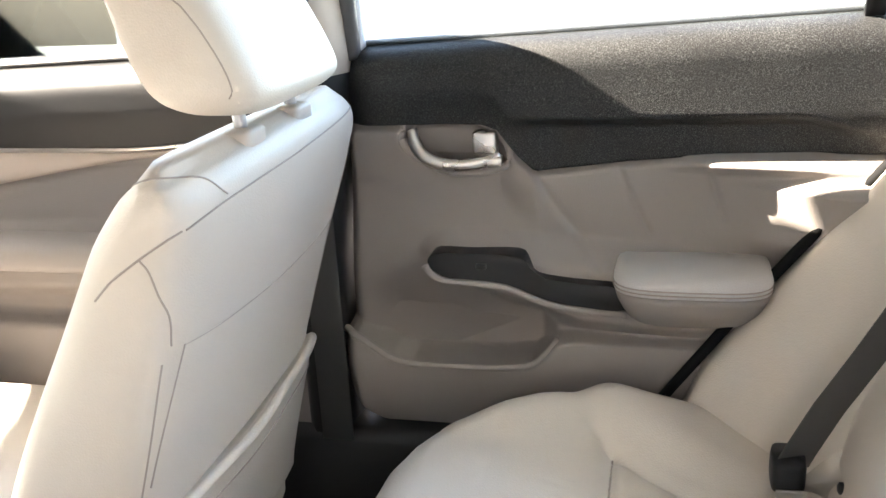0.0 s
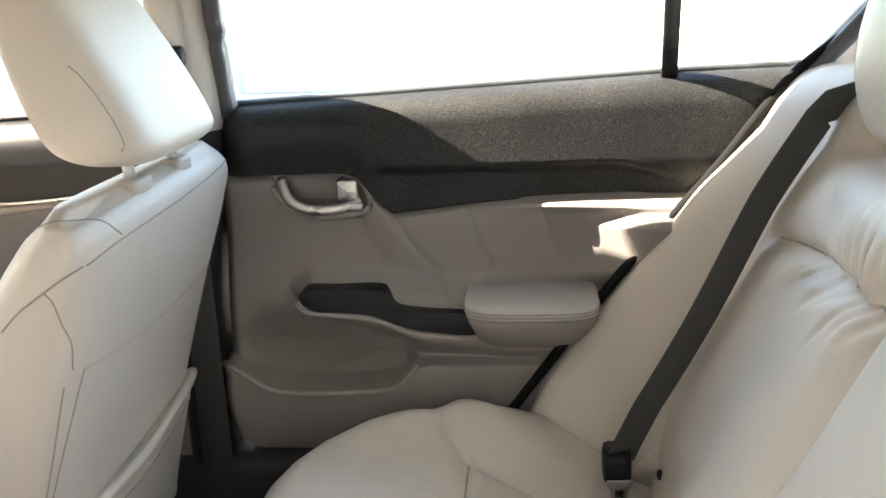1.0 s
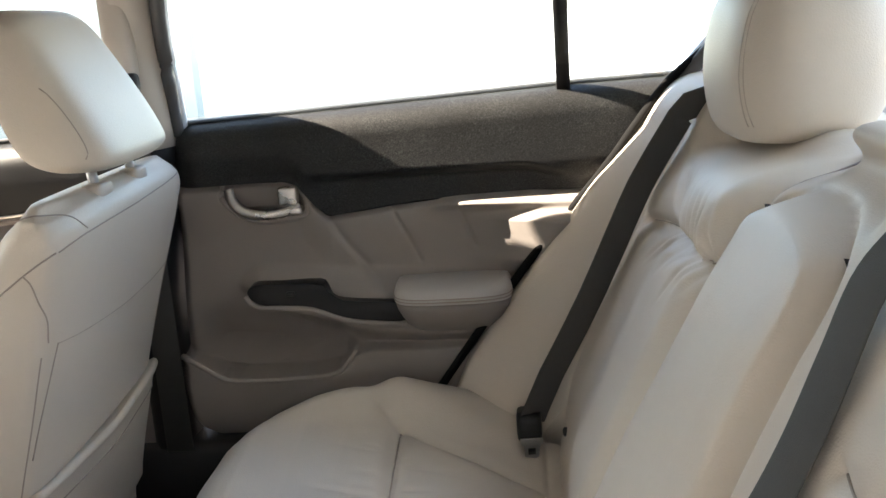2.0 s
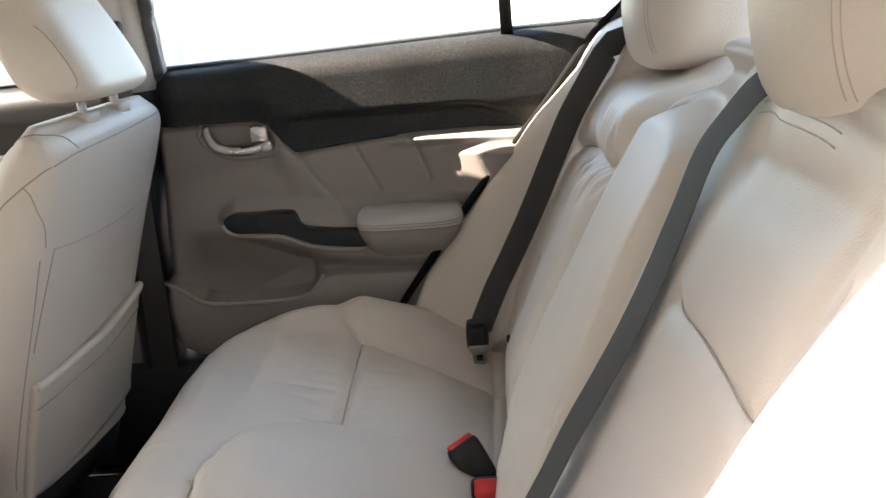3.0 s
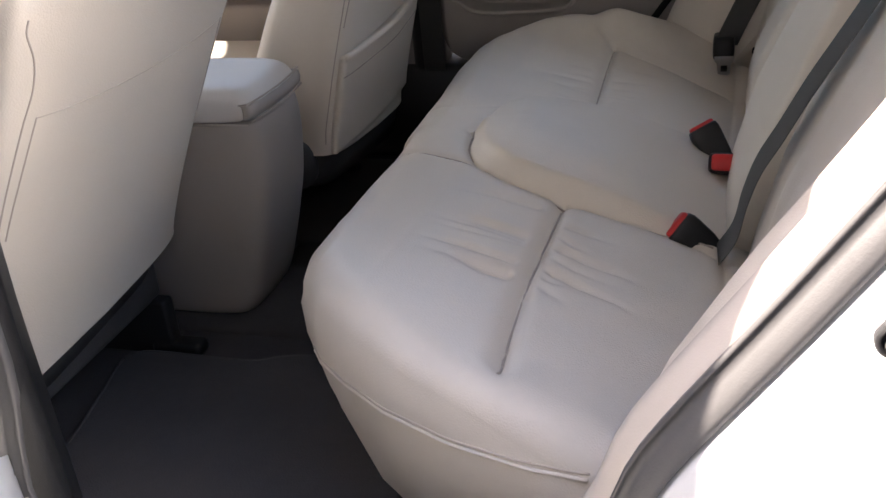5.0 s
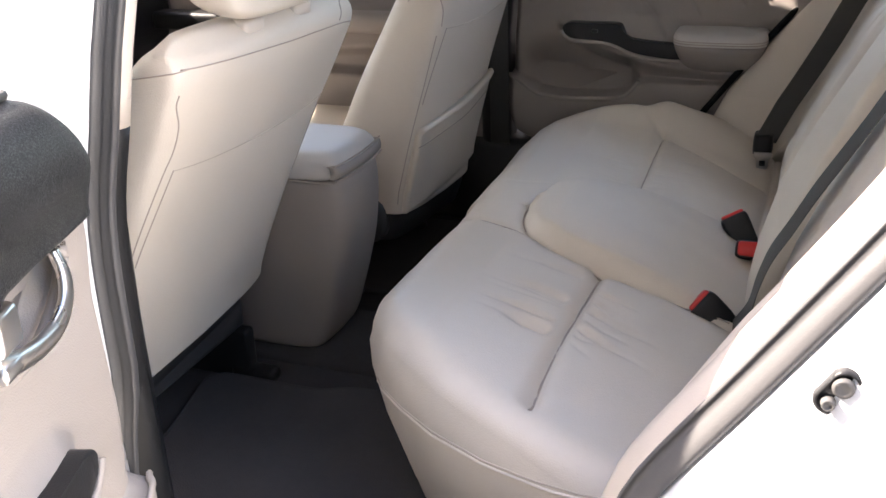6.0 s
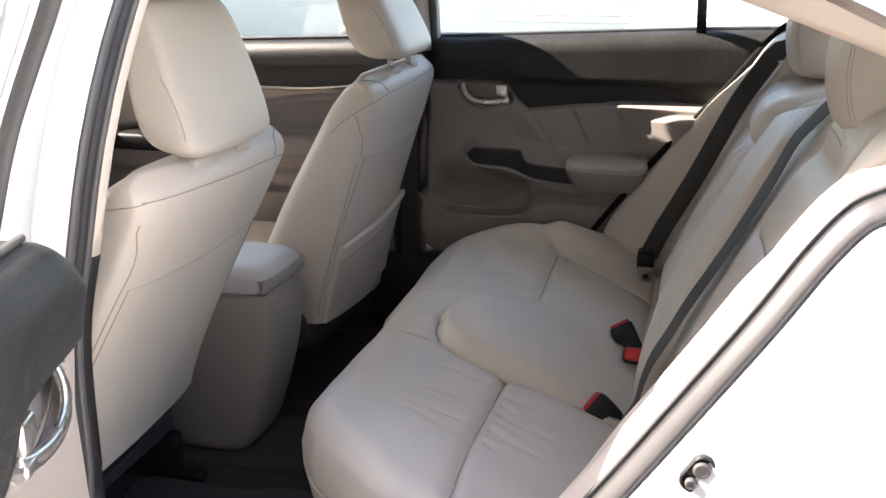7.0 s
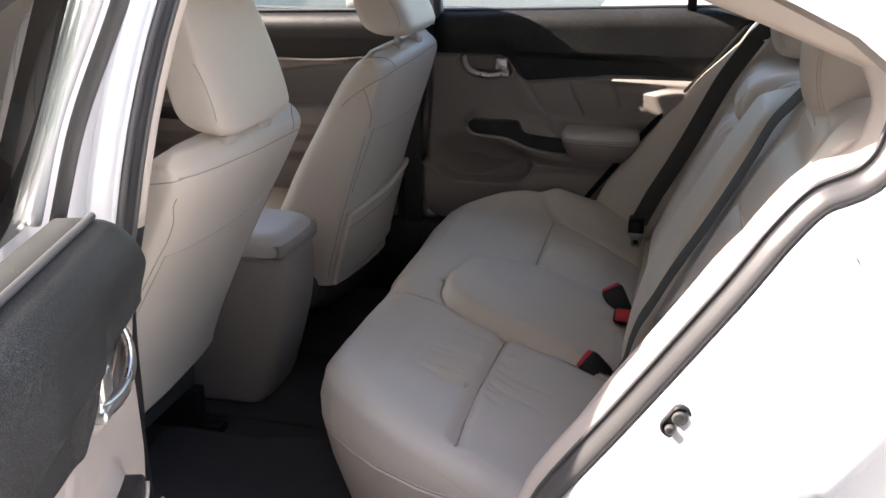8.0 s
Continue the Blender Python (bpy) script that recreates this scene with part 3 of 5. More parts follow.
def door_fittings(door):
    # pull handle: dish, satin frame, lever and lock knob
    dish = smooth2([(-0.258, 0.872), (-0.248, 0.887), (-0.175, 0.888), (-0.150, 0.872), (-0.150, 0.848), (-0.205, 0.840), (-0.238, 0.852)], 5)
    ringed = [Vector((x, 0.681, z)) for x, z in smooth2([(-0.272, 0.872), (-0.262, 0.894), (-0.235, 0.900), (-0.175, 0.897), (-0.140, 0.880), (-0.128, 0.850), (-0.142, 0.834), (-0.205, 0.828), (-0.250, 0.846)], 5)]
    h = part("handle_bezel", tube(ringed + [ringed[0]], 0.006, 8), PANEL, door, "beige rounded handle bezel")
    part("handle_dish", prism(dish, "y", 0.702, 0.712, 0.002), PANEL, h, "beige dish behind the handle")
    line = spline([(-0.257, 0.679, 0.884), (-0.252, 0.672, 0.868), (-0.240, 0.668, 0.852), (-0.218, 0.667, 0.842), (-0.190, 0.668, 0.840), (-0.160, 0.671, 0.844), (-0.141, 0.676, 0.850)], 6)
    part("pull_handle", tube(line, 0.0085, 10, 0.6, side=(0.5, 0, 0.8)), CHROME, h, "satin chrome pull handle")
    part("handle_lever", box(-0.176, -0.144, 0.668, 0.690, 0.853, 0.884, 0.005, 3), CHROME, h, "satin chrome lever")
    part("lock_knob", box(-0.166, -0.138, 0.666, 0.688, 0.838, 0.851, 0.004, 3), CHROME, h, "satin chrome lock knob")
    for o in (h, *h.children):
        o.data.transform(Matrix.Translation((-0.012, 0, 0.001)))
    lip = [Vector((x - 0.026 * min(1, max(0, (-0.25 - x) / 0.108)) * (0.895 - z) / 0.34, 0.659 + 0.012 * float(step(-0.13, -0.085, x)) + 0.014 * float(step(-0.345, -0.358, x)), z + 0.001)) for x, z in smooth2(RIM[:-2], 5, closed=False)]
    part("pocket_rim", tube(lip, 0.0055, 8), PANEL, door, "smooth beige rim of the map pocket")
    # switch panel with its dip
    sw = smooth2([(-0.247, 0.722), (-0.234, 0.732), (-0.19, 0.732), (-0.130, 0.731), (-0.115, 0.721), (-0.103, 0.704), (-0.06, 0.697), (0.004, 0.692), (0.012, 0.680), (0.010, 0.661), (-0.04, 0.664), (-0.09, 0.672), (-0.142, 0.692), (-0.19, 0.697), (-0.228, 0.699), (-0.243, 0.712)], 3)
    bm = prism(sw, "y", 0.634, 0.69, 0.003)
    s = part("switch_panel", bm, DARK, door, "black plastic switch panel")
    sharp(s)
    part("window_switch", box(-0.182, -0.168, 0.629, 0.640, 0.712, 0.720, 0.002), BLACK, s, "window switch")
    lip = spline([(x, 0.633, z) for x, z in ((-0.250, 0.715), (-0.243, 0.704), (-0.228, 0.695), (-0.19, 0.692), (-0.142, 0.687), (-0.09, 0.667), (-0.04, 0.659), (0.010, 0.656))], 4)
    part("shelf_lip", tube(lip, 0.0045, 8), PANEL, door, "beige edge of the shelf")
    # padded armrest
    def ring(z, k, y1):
        return [(0.089 + a * 0.095 * k, 0.5 * (0.72 + y1) + b * 0.5 * (0.72 - y1), z) for a, b in squircle(40, 3.6)]
    arm = part("armrest", loft([ring(*r) for r in ((0.6985, 1.0, 0.585), (0.7, 1.006, 0.583), (0.711, 1.004, 0.583), (0.718, 0.985, 0.588), (0.7225, 0.95, 0.598), (0.7245, 0.86, 0.616))]), ARM, door, "grey padded armrest with a stitched edge")
    for zz in (0.7035, 0.7085):
        part("stitch", tube([Vector(p) for p in ring(zz, 1.010, 0.582)], 0.0009, 6), SEAM, arm, "stitched seam")
    part("armrest_support", loft([ring(*r) for r in ((0.698, 1.0, 0.586), (0.685, 0.97, 0.591), (0.668, 0.90, 0.603), (0.652, 0.82, 0.621), (0.640, 0.73, 0.641), (0.632, 0.64, 0.657))]), PANEL, arm, "beige support under the armrest")
    # glass, divider and frame
    g = part("window_pane", loft([[(-0.35, y + 0.703, 0.97), (0.46, y + 0.70, 0.99), (0.535, y + 0.62, 1.12), (0.49, y + 0.60, 1.17), (0.2, y + 0.565, 1.27), (-0.29, y + 0.565, 1.29)] for y in (0.0, 0.004)]), GLASS, door, "clear side window", smooth=False)
    g.visible_shadow = False
    part("window_divider", ribbon([Vector((0.281, 0.697, 1.0)), Vector((0.275, 0.62, 1.16)), Vector((0.268, 0.565, 1.30))], (1, 0, 0), 0.022, 0.016), DARK, door, "black window divider bar")
    part("window_strip", tube([Vector((x, 0.699, float(sill(x)) + 0.002)) for x in np.linspace(-0.36, 0.46, 12)], 0.004, 8), RUBBER, door, "black rubber window strip")
    frame_line = spline([(-0.345, 0.70, 0.98), (-0.335, 0.66, 1.08), (-0.315, 0.60, 1.2), (-0.28, 0.555, 1.29), (-0.1, 0.55, 1.30), (0.1, 0.553, 1.288), (0.30, 0.562, 1.247), (0.46, 0.583, 1.195), (0.527, 0.60, 1.16), (0.540, 0.615, 1.13), (0.520, 0.633, 1.095), (0.485, 0.652, 1.05), (0.448, 0.672, 1.005)], 6)
    part("window_frame", tube(frame_line, 0.016, 10, 0.8), PAINT, door, "silver painted window frame")
    part("frame_seal", tube([p + Vector((0, -0.012, 0)) for p in frame_line], 0.012, 8), RUBBER, door, "black rubber frame seal")
    part("outer_skin", loft([[(x, 0.867 - lean(z), z) for z in (0.36, 0.5, 0.7, 0.9, 0.99)] for x in (-0.43, 0.0, 0.3, 0.52)], ring=False), PAINT, door, "silver outer door skin")


door_fittings(far_door)


# ---- front door on the far side ----
def front_door():
    d = thing("front_door", (-0.95, 0.75, 0.37), "closed front door with black upper and beige lower trim", "car door", "car doors")
    us = np.linspace(-1.35, -0.43, 60)
    vs = np.linspace(0, 1, 26)
    U, V = np.meshgrid(us, vs, indexing="ij")
    top = sill(U)
    low = 0.862 + 0.02 * step(-0.7, -0.43, U)
    Z = top - (top - low) * V
    dd = np.clip((top - Z) / 0.045, 0, 1)
    Y = 0.706 - 0.046 * np.sqrt(dd * (2 - dd)) + 0.01 * step(0.06, 0.12, top - Z)
    part("upper_trim", sheet(U, Y, Z, (0, 0.03, 0)), BLACK, d, "grained black upper door trim")
    vs = np.linspace(0, 1, 70)
    U, V = np.meshgrid(us, vs, indexing="ij")
    low = 0.862 + 0.02 * step(-0.7, -0.43, U) - 0.001
    Z = low - (low - 0.44) * V
    Y = 0.694 + 0.008 * step(0.02, 0.05, low - Z)
    arc = [(-1.3, 0.70), (-1.05, 0.768), (-0.915, 0.796), (-0.806, 0.816), (-0.705, 0.833), (-0.55, 0.848), (-0.43, 0.854)]
    Y = Y + groove(line_gap(U, Z, arc), 0.006, 0.006)
    g = poly_gap(U, Z, smooth2([(-1.3, 0.72), (-1.0, 0.735), (-0.66, 0.74), (-0.60, 0.70), (-0.62, 0.64), (-1.0, 0.62), (-1.3, 0.62)], 4))
    Y = Y - 0.035 * step(-0.006, 0.03, g)
    Y = Y - 0.03 * step(0.60, 0.58, Z)
    part("lower_panel", sheet(U, Y, Z, (0, 0.05, 0)), DOOR_GREY, d, "grey-beige moulded lower door panel")
    # pale insert between the black trim and the sweeping groove
    ux = np.linspace(-1.30, -0.60, 40)
    UI, VI = np.meshgrid(ux, np.linspace(0, 1, 8), indexing="ij")
    hi = 0.855 + 0.02 * step(-0.7, -0.43, UI)
    ZI = hi - (hi - np.interp(UI, [q[0] for q in arc], [q[1] for q in arc]) - 0.006) * VI
    part("upper_insert", sheet(UI, 0.694 - 0.006 * np.sin(np.pi * VI) ** 0.5, ZI, (0, 0.02, 0)), CLOTH, d, "pale beige upper insert")
    part("trim_strip", tube([Vector((x, 0.686, 0.859 + 0.02 * float(step(-0.7, -0.43, np.array(x))))) for x in np.linspace(-1.33, -0.44, 24)], 0.007, 8), CHROME, d, "satin silver trim strip")
    part("armrest", box(-1.0, -0.60, 0.585, 0.66, 0.70, 0.745, 0.015, 3), DOOR_GREY, d, "grey-beige padded armrest")
    part("window_label", box(-0.586, -0.551, 0.689, 0.6905, 0.993, 1.012, 0.0006), WHITE, d, "small white label on the glass")
    # unseen window corner piece, added to keep sun off the lower panel
    part("mirror_sail", prism([(-1.42, 0.95), (-0.96, 0.967), (-1.0, 1.0), (-1.18, 1.13)], "y", 0.69, 0.712, 0.003), DARK, d, "unseen black corner piece added to block sun", smooth=False)
    part("switch_panel", box(-1.3, -0.99, 0.60, 0.66, 0.69, 0.735, 0.012, 3), DARK, d, "black switch panel")
    g = part("window_pane", loft([[(-1.35, 0.703, 0.95), (-0.42, 0.703, 0.98), (-0.42, 0.58, 1.29), (-1.05, 0.58, 1.27)], [(-1.35, 0.707, 0.95), (-0.42, 0.707, 0.98), (-0.42, 0.584, 1.29), (-1.05, 0.584, 1.27)]]), GLASS, d, "clear side window", smooth=False)
    g.visible_shadow = False
    part("window_strip", tube([Vector((x, 0.699, float(sill(x)) + 0.002)) for x in np.linspace(-1.35, -0.42, 10)], 0.004, 8), RUBBER, d, "black rubber window strip")
    part("outer_skin", loft([[(x, 0.867 - lean(z), z) for z in (0.36, 0.5, 0.7, 0.9, 0.97)] for x in (-1.6, -1.0, -0.44)], ring=False), PAINT, d, "silver outer door skin")


front_door()


# ---- far pillar with its belt ----
def far_pillar():
    loops = []
    for k in range(12):
        z = 0.37 + 0.93 * k / 11
        xo = 0.06 * max(0, z - 0.9) - 0.032 * float(step(0.98, 0.65, z))
        y = 0.672 - lean(z) * 0.95
        b = 0.026 if 0.6 < z < 1.06 else 0.0
        w = 0.02 if k == 11 else 0.046 if k == 10 else 0.06
        loops.append([(-0.43 + xo, y + w, z), (-0.425 + xo, y + 0.01, z), (-0.405 + xo, y - 0.012 - b, z), (-0.37 + xo, y - 0.014 - b, z), (-0.352 + xo, y + 0.004, z), (-0.348 + xo, y + w, z)])
    part("pillar_trim", loft(loops[7:]), LIGHT_PLASTIC, car, "ivory upper pillar trim")
    part("pillar_trim", loft(loops[:8]), DARK, car, "black lower pillar trim")
    b = thing("front_seat_belt", (-0.39, 0.64, 1.05), "black seat belt hanging from a sliding anchor", "seat belt", "seat belts")
    part("slider_cover", box(-0.41, -0.365, 0.585, 0.625, 1.07, 1.21, 0.012, 3), LIGHT_PLASTIC, b, "ivory sliding belt anchor cover")
    part("anchor_loop", box(-0.415, -0.36, 0.575, 0.60, 1.055, 1.085, 0.008, 3), DARK, b, "black belt guide loop")
    part("webbing", ribbon([Vector((-0.388, 0.583, 1.07)), Vector((-0.388, 0.604, 1.0)), Vector((-0.390, 0.620, 0.9)), Vector((-0.39, 0.628, 0.45))], (1, 0, 0), 0.046), WEB, b)


far_pillar()


# rear pillars beside the rear window, with the quarter tops below them
def rear_pillar(sign):
    o = [(0.47, 0.93), (0.465, 1.01), (0.536, 1.095), (0.556, 1.13), (0.54, 1.165), (0.47, 1.20), (0.30, 1.255), (0.10, 1.29)] if sign > 0 else [(0.50, 0.93), (0.535, 1.05), (0.44, 1.125), (0.30, 1.19), (0.10, 1.25)]
    o += [(0.10, 1.335), (0.40, 1.345), (0.585, 1.33), (0.80, 1.20), (1.18, 0.97), (1.18, 0.90)]
    bm = loft([[(x, sign * (y - lean(z)), z) for x, z in o] for y in (0.70, 0.74)])
    part("rear_pillar_trim", bm, LIGHT_PLASTIC, car, "ivory rear pillar trim", smooth=False)
    bm = loft([[(x, sign * (y - lean(z)), z + 0.01) for x, z in o] for y in (0.745, 0.80)])
    part("rear_pillar", bm, PAINT, car, "silver rear pillar", smooth=False)
    part("quarter_top", box(0.52, 1.9, min(sign * 0.66, sign * 0.86), max(sign * 0.66, sign * 0.86), 0.90, 0.985, 0.02), PAINT, car, "silver quarter panel top")


rear_pillar(1)
rear_pillar(-1)

# far door's seal, its black also standing for the shaded gap beside the bench
part("door_seal", tube(spline([(-0.004, 0.643, 0.455), (0.090, 0.643, 0.585), (0.208, 0.643, 0.742), (0.333, 0.645, 0.886), (0.385, 0.648, 0.953), (0.436, 0.652, 1.016), (0.484, 0.642, 1.058), (0.528, 0.624, 1.102)], 6), 0.0085, 10, 0.8, side=(0, 1, 0)), SEAL_BLACK, car, "black door seal that also fills in the shaded gap")


# ---- open rear door on the near side: the far door's mirror, swung out on its hinge ----
HINGE = Vector((-0.428, -0.82, -0.04))
OPEN = radians(71.8)
FLAT = ("lower_panel", "pocket_rim", "switch_panel", "window_switch", "shelf_lip", "armrest", "stitch", "armrest_support")
OUTER = ("window_pane", "window_divider", "window_frame", "frame_seal")


def swung():
    A = Vector((math.cos(OPEN), -math.sin(OPEN), 0))
    N = Vector((math.sin(OPEN), math.cos(OPEN), 0))
    m = Matrix.Identity(4)
    for i in range(3):
        m[i][0], m[i][1], m[i][2] = A[i], -N[i], (0, 0, 1)[i]
    m.translation = HINGE + A * 0.44 + N * 0.82
    return m


def open_door():
    m = swung()
    d = thing("rear_door", m @ Vector((0.05, 0.75, 0.40)), "open rear door with black upper and beige lower trim", "car door", "car doors")
    made = {far_door: d}
    for o in far_door.children_recursive:
        me = o.data.copy()
        kind = o.name.split(".")[0]
        if kind in ("window_frame", "frame_seal", "upper_trim", "window_strip"):
            continue
        if kind in OUTER:
            me.transform(Matrix.Translation((0, 0.080, 0)))
        if kind in FLAT:
            me.transform(Matrix.Translation((0, 0.704, 0)) @ Matrix.Diagonal((1, 0.55, 1, 1)) @ Matrix.Translation((0, -0.704, 0)))
        me.transform(m)
        me.flip_normals()
        c = new(o.name.split(".")[0], me)
        c.parent = made[o.parent]
        if c.parent is d:
            c.matrix_parent_inverse = Matrix.Translation(-d.location)
        c.visible_shadow = o.visible_shadow
        if "label" in o:
            c["label"] = o["label"]
        made[o] = c
    bm = sheet(*door_skin(True), (0, 0.03, 0))
    bm.transform(m)
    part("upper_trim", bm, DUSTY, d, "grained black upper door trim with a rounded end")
    part("window_strip", tube([m @ Vector((x, 0.699, float(sill(x)) + 0.002)) for x in np.linspace(-0.285, 0.46, 12)], 0.004, 8), RUBBER, d, "black rubber window strip")
    # window frame: pale painted flange and the wide black seal beside it
    line = spline([(-0.345, 0.775, 0.97), (-0.335, 0.737, 1.08), (-0.315, 0.678, 1.2), (-0.28, 0.635, 1.29), (-0.1, 0.63, 1.30), (0.1, 0.635, 1.28), (0.27, 0.66, 1.215), (0.40, 0.705, 1.12), (0.475, 0.75, 1.03)], 6)
    for name, off, r, flat, mat, label in (("window_frame", (-0.004, 0.004, 0), 0.0075, 1.3, PAINT, "silver painted window frame"), ("frame_seal", (-0.006, -0.019, 0), 0.0085, 0.9, RUBBER, "black rubber frame seal")):
        bm = tube([m @ (p + Vector(off)) for p in line], r, 12, flat, side=m.to_3x3() @ Vector((0, 1, 0)))
        part(name, bm, mat, d, label)
    return d


open_door()


# ---- rear bench cushion ----


def cushion_top(X, Y):
    return np.interp(X, [-0.27, -0.20, -0.13, -0.07, 0.0, 0.10, 0.20, 0.28], [0.546, 0.556, 0.552, 0.540, 0.522, 0.496, 0.465, 0.445])


bench = thing("rear_bench", (0.0, 0.0, 0.30), "beige leather rear bench with puckered seams and two headrests", "car seat")


def cushion():
    t = bench
    ys = np.linspace(-0.652, 0.652, 380)
    us = np.concatenate([np.linspace(0, 0.14, 30)[:-1], np.linspace(0.14, 1, 170)])
    front = np.interp(np.abs(ys), [0, 0.30, 0.40, 0.45, 0.505, 0.54, 0.577, 0.612, 0.636, 0.647, 0.652], [-0.262, -0.262, -0.254, -0.238, -0.200, -0.160, -0.105, -0.03, 0.06, 0.12, 0.16])
    front = np.where(ys < 0, front + 0.008, front) + 0.004
    U, Yg = np.meshgrid(us, ys, indexing="ij")
    F = np.broadcast_to(front, U.shape)
    X = F + (0.27 - F) * U
    outline = list(zip(front.tolist(), ys.tolist())) + [(0.4, 0.652), (0.4, -0.652)]
    d = np.maximum(poly_gap(X, Yg, outline), 0)
    Z = cushion_top(X, Yg)
    a = np.abs(Yg)
    near = Yg < 0
    # raised middle place with a steep welt round it
    hump = poly_gap(X, a, smooth2([(-0.139, -0.1), (-0.139, 0.02), (-0.134, 0.062), (-0.120, 0.096), (-0.098, 0.120), (-0.06, 0.143), (0.0, 0.163), (0.12, 0.172), (0.3, 0.175), (0.3, -0.1)], 4))
    fade = np.where(near, 1.0, step(0.09, -0.04, X))
    Z = Z + (0.024 * step(0.0, 0.024, hump) + 0.016 * step(0.0, 0.10, hump)) * step(0.24, 0.02, X) * step(-0.30, -0.06, X)
    Z = Z - crease(hump, 0.011, 0.006) * (0.25 + 0.75 * fade)
    # crown of the outer places
    Z = Z + 0.008 * np.exp(-(((a - 0.37) / 0.15) ** 2)) * step(0.24, 0.1, X)
    # cross seams
    near_line = [(0.0125, 0.165), (0.0115, 0.30), (0.0125, 0.42), (0.016, 0.51), (0.0215, 0.59)]
    far_line = [(0.004, 0.165), (0.003, 0.30), (0.002, 0.44), (0.0, 0.60)]
    cross = np.where(near, line_gap(X, a, near_line), line_gap(X, a, far_line))
    seam_end = np.where(near, step(0.60, 0.565, a), np.where(a > 0.512, 0, 1))
    Z = Z - (groove(cross, 0.006, 0.012) + crease(cross, 0.008, 0.0045)) * seam_end
    # welt from the middle place to the front edge, on both sides
    Z = Z - crease(line_gap(X, a, [(-0.275, 0.088), (-0.19, 0.096), (-0.11, 0.116)]), 0.007, 0.004) * np.where(near, 1.0, 0.35)
    # outer bolster with a drawn-in edge
    bol = [(0.23, 0.428), (0.15, 0.445), (0.10, 0.460), (0.04, 0.485), (0.0, 0.507), (-0.035, 0.540)]
    g = line_gap(X, a, bol)
    Z = Z - (groove(g, 0.004, 0.012) + crease(g, 0.008, 0.006)) * np.where(near, 0.0, 1.0) * step(-0.05, 0.01, X)
    far_edge = np.interp(X, [-0.11, -0.06, 0.0, 0.04, 0.10, 0.15, 0.23], [0.62, 0.585, 0.510, 0.488, 0.463, 0.448, 0.431])
    near_edge = np.interp(X, [-0.11, -0.06, 0.0, 0.1, 0.24], [0.62, 0.595, 0.562, 0.545, 0.535])
    Z = Z + np.where(near, 0.009 * step(-0.02, 0.06, a - near_edge), 0.022 * step(-0.004, 0.09, a - far_edge)) * step(-0.24, -0.02, X)
    Z = Z + 0.026 * step(0.28, 0.58, a) * step(0.2, -0.05, X) * np.where(near, 1.0, 0.6) + 0.026 * step(0.49, 0.60, Yg + 0.35 * np.clip(-0.02 - X, 0, 1)) * step(-0.26, -0.06, X)
    # roll behind the places, where the cushion meets the backrest
    Z = Z - crease(line_gap(X, a, [(0.214, 0.16), (0.222, 0.54)]), 0.010, 0.006)
    # puckers that run off the cross seam
    rng = np.random.default_rng(5)
    for s in (-1, 1):
        for k in range(22):
            y0 = s * rng.uniform(0.20, 0.44)
            side = 1 if k % 2 else -1
            x1 = side * rng.uniform(0.05, 0.135)
            y1 = y0 + s * rng.uniform(0.0, 0.05) * (1 if side > 0 else -0.3)
            g = line_gap(X, Yg, [(side * 0.012, y0), (x1 * 0.5, 0.5 * (y0 + y1) + rng.uniform(-0.006, 0.006)), (x1, y1)])
            along = step(x1 * 1.05, x1 * 0.4, X) if side > 0 else step(-x1 * 1.05, -x1 * 0.4, -X)
            Z = Z - groove(g, rng.uniform(0.0025, 0.0070), rng.uniform(0.0045, 0.009)) * along * (0.4 if s > 0 else 1.0) * step(0.005, 0.024, cross)
    n1 = np.vectorize(lambda x, y: noise.noise((x * 7, y * 7, 1.3)) + 0.4 * noise.noise((x * 19, y * 19, 4.1)))(X, Yg)
    Z = Z + 0.0035 * n1
    # rolled rim
    r = 0.045
    k = np.clip(d / r, 0, 1)
    Z = Z - r * 0.95 * (1 - np.sqrt(np.maximum(k * (2 - k), 0)))
    bm = sheet(X, Yg, Z)
    bm.verts.ensure_lookup_table()
    n, m = X.shape
    rim = [(i, 0) for i in range(n - 1, 0, -1)] + [(0, j) for j in range(m)] + [(i, m - 1) for i in range(1, n)]
    ring = [bm.verts[i * m + j] for i, j in rim]
    prev = ring
    for drop, inw in ((0.012, -0.004), (0.05, -0.003), (0.12, 0.012), (0.22, 0.045)):
        cur = []
        for v in ring:
            c = Vector((0.15, v.co.y * 0.8, 0))
            o = Vector((c.x - v.co.x, c.y - v.co.y, 0)).normalized()
            cur.append(bm.verts.new((v.co.x + o.x * inw, v.co.y + o.y * inw, v.co.z - drop)))
        for a0, a1, b0, b1 in zip(prev, prev[1:], cur, cur[1:]):
            bm.faces.new((a0, a1, b1, b0))
        prev = cur
    ob = part("seat_cushion", bm, LEATHER, t, "beige leather cushion, wrinkled along the seams")
    up = (0, 0, -1)
    for s in (-1, 1):
        for name, pts in (("seam", [(0.004, 0.168), (0.003, 0.30), (0.002, 0.44), (0.001, 0.51)] if s > 0 else [(0.0124, 0.180)] + near_line[1:4] + [(0.021, 0.582)]), ("seam", [(-0.259, 0.088), (-0.19, 0.096), (-0.11, 0.116), (-0.06, 0.145), (0.0, 0.164), (0.12, 0.172), (0.20, 0.174)] if s < 0 else [(-0.121, -0.098), (-0.135, -0.064), (-0.141, -0.02), (-0.141, 0.02), (-0.135, 0.064), (-0.121, 0.098), (-0.099, 0.122), (-0.06, 0.145)])):
            part(name, drape(ob, [(x, s * y, 0.6) for x, y in pts], up, 0.0014), SEAM, ob)
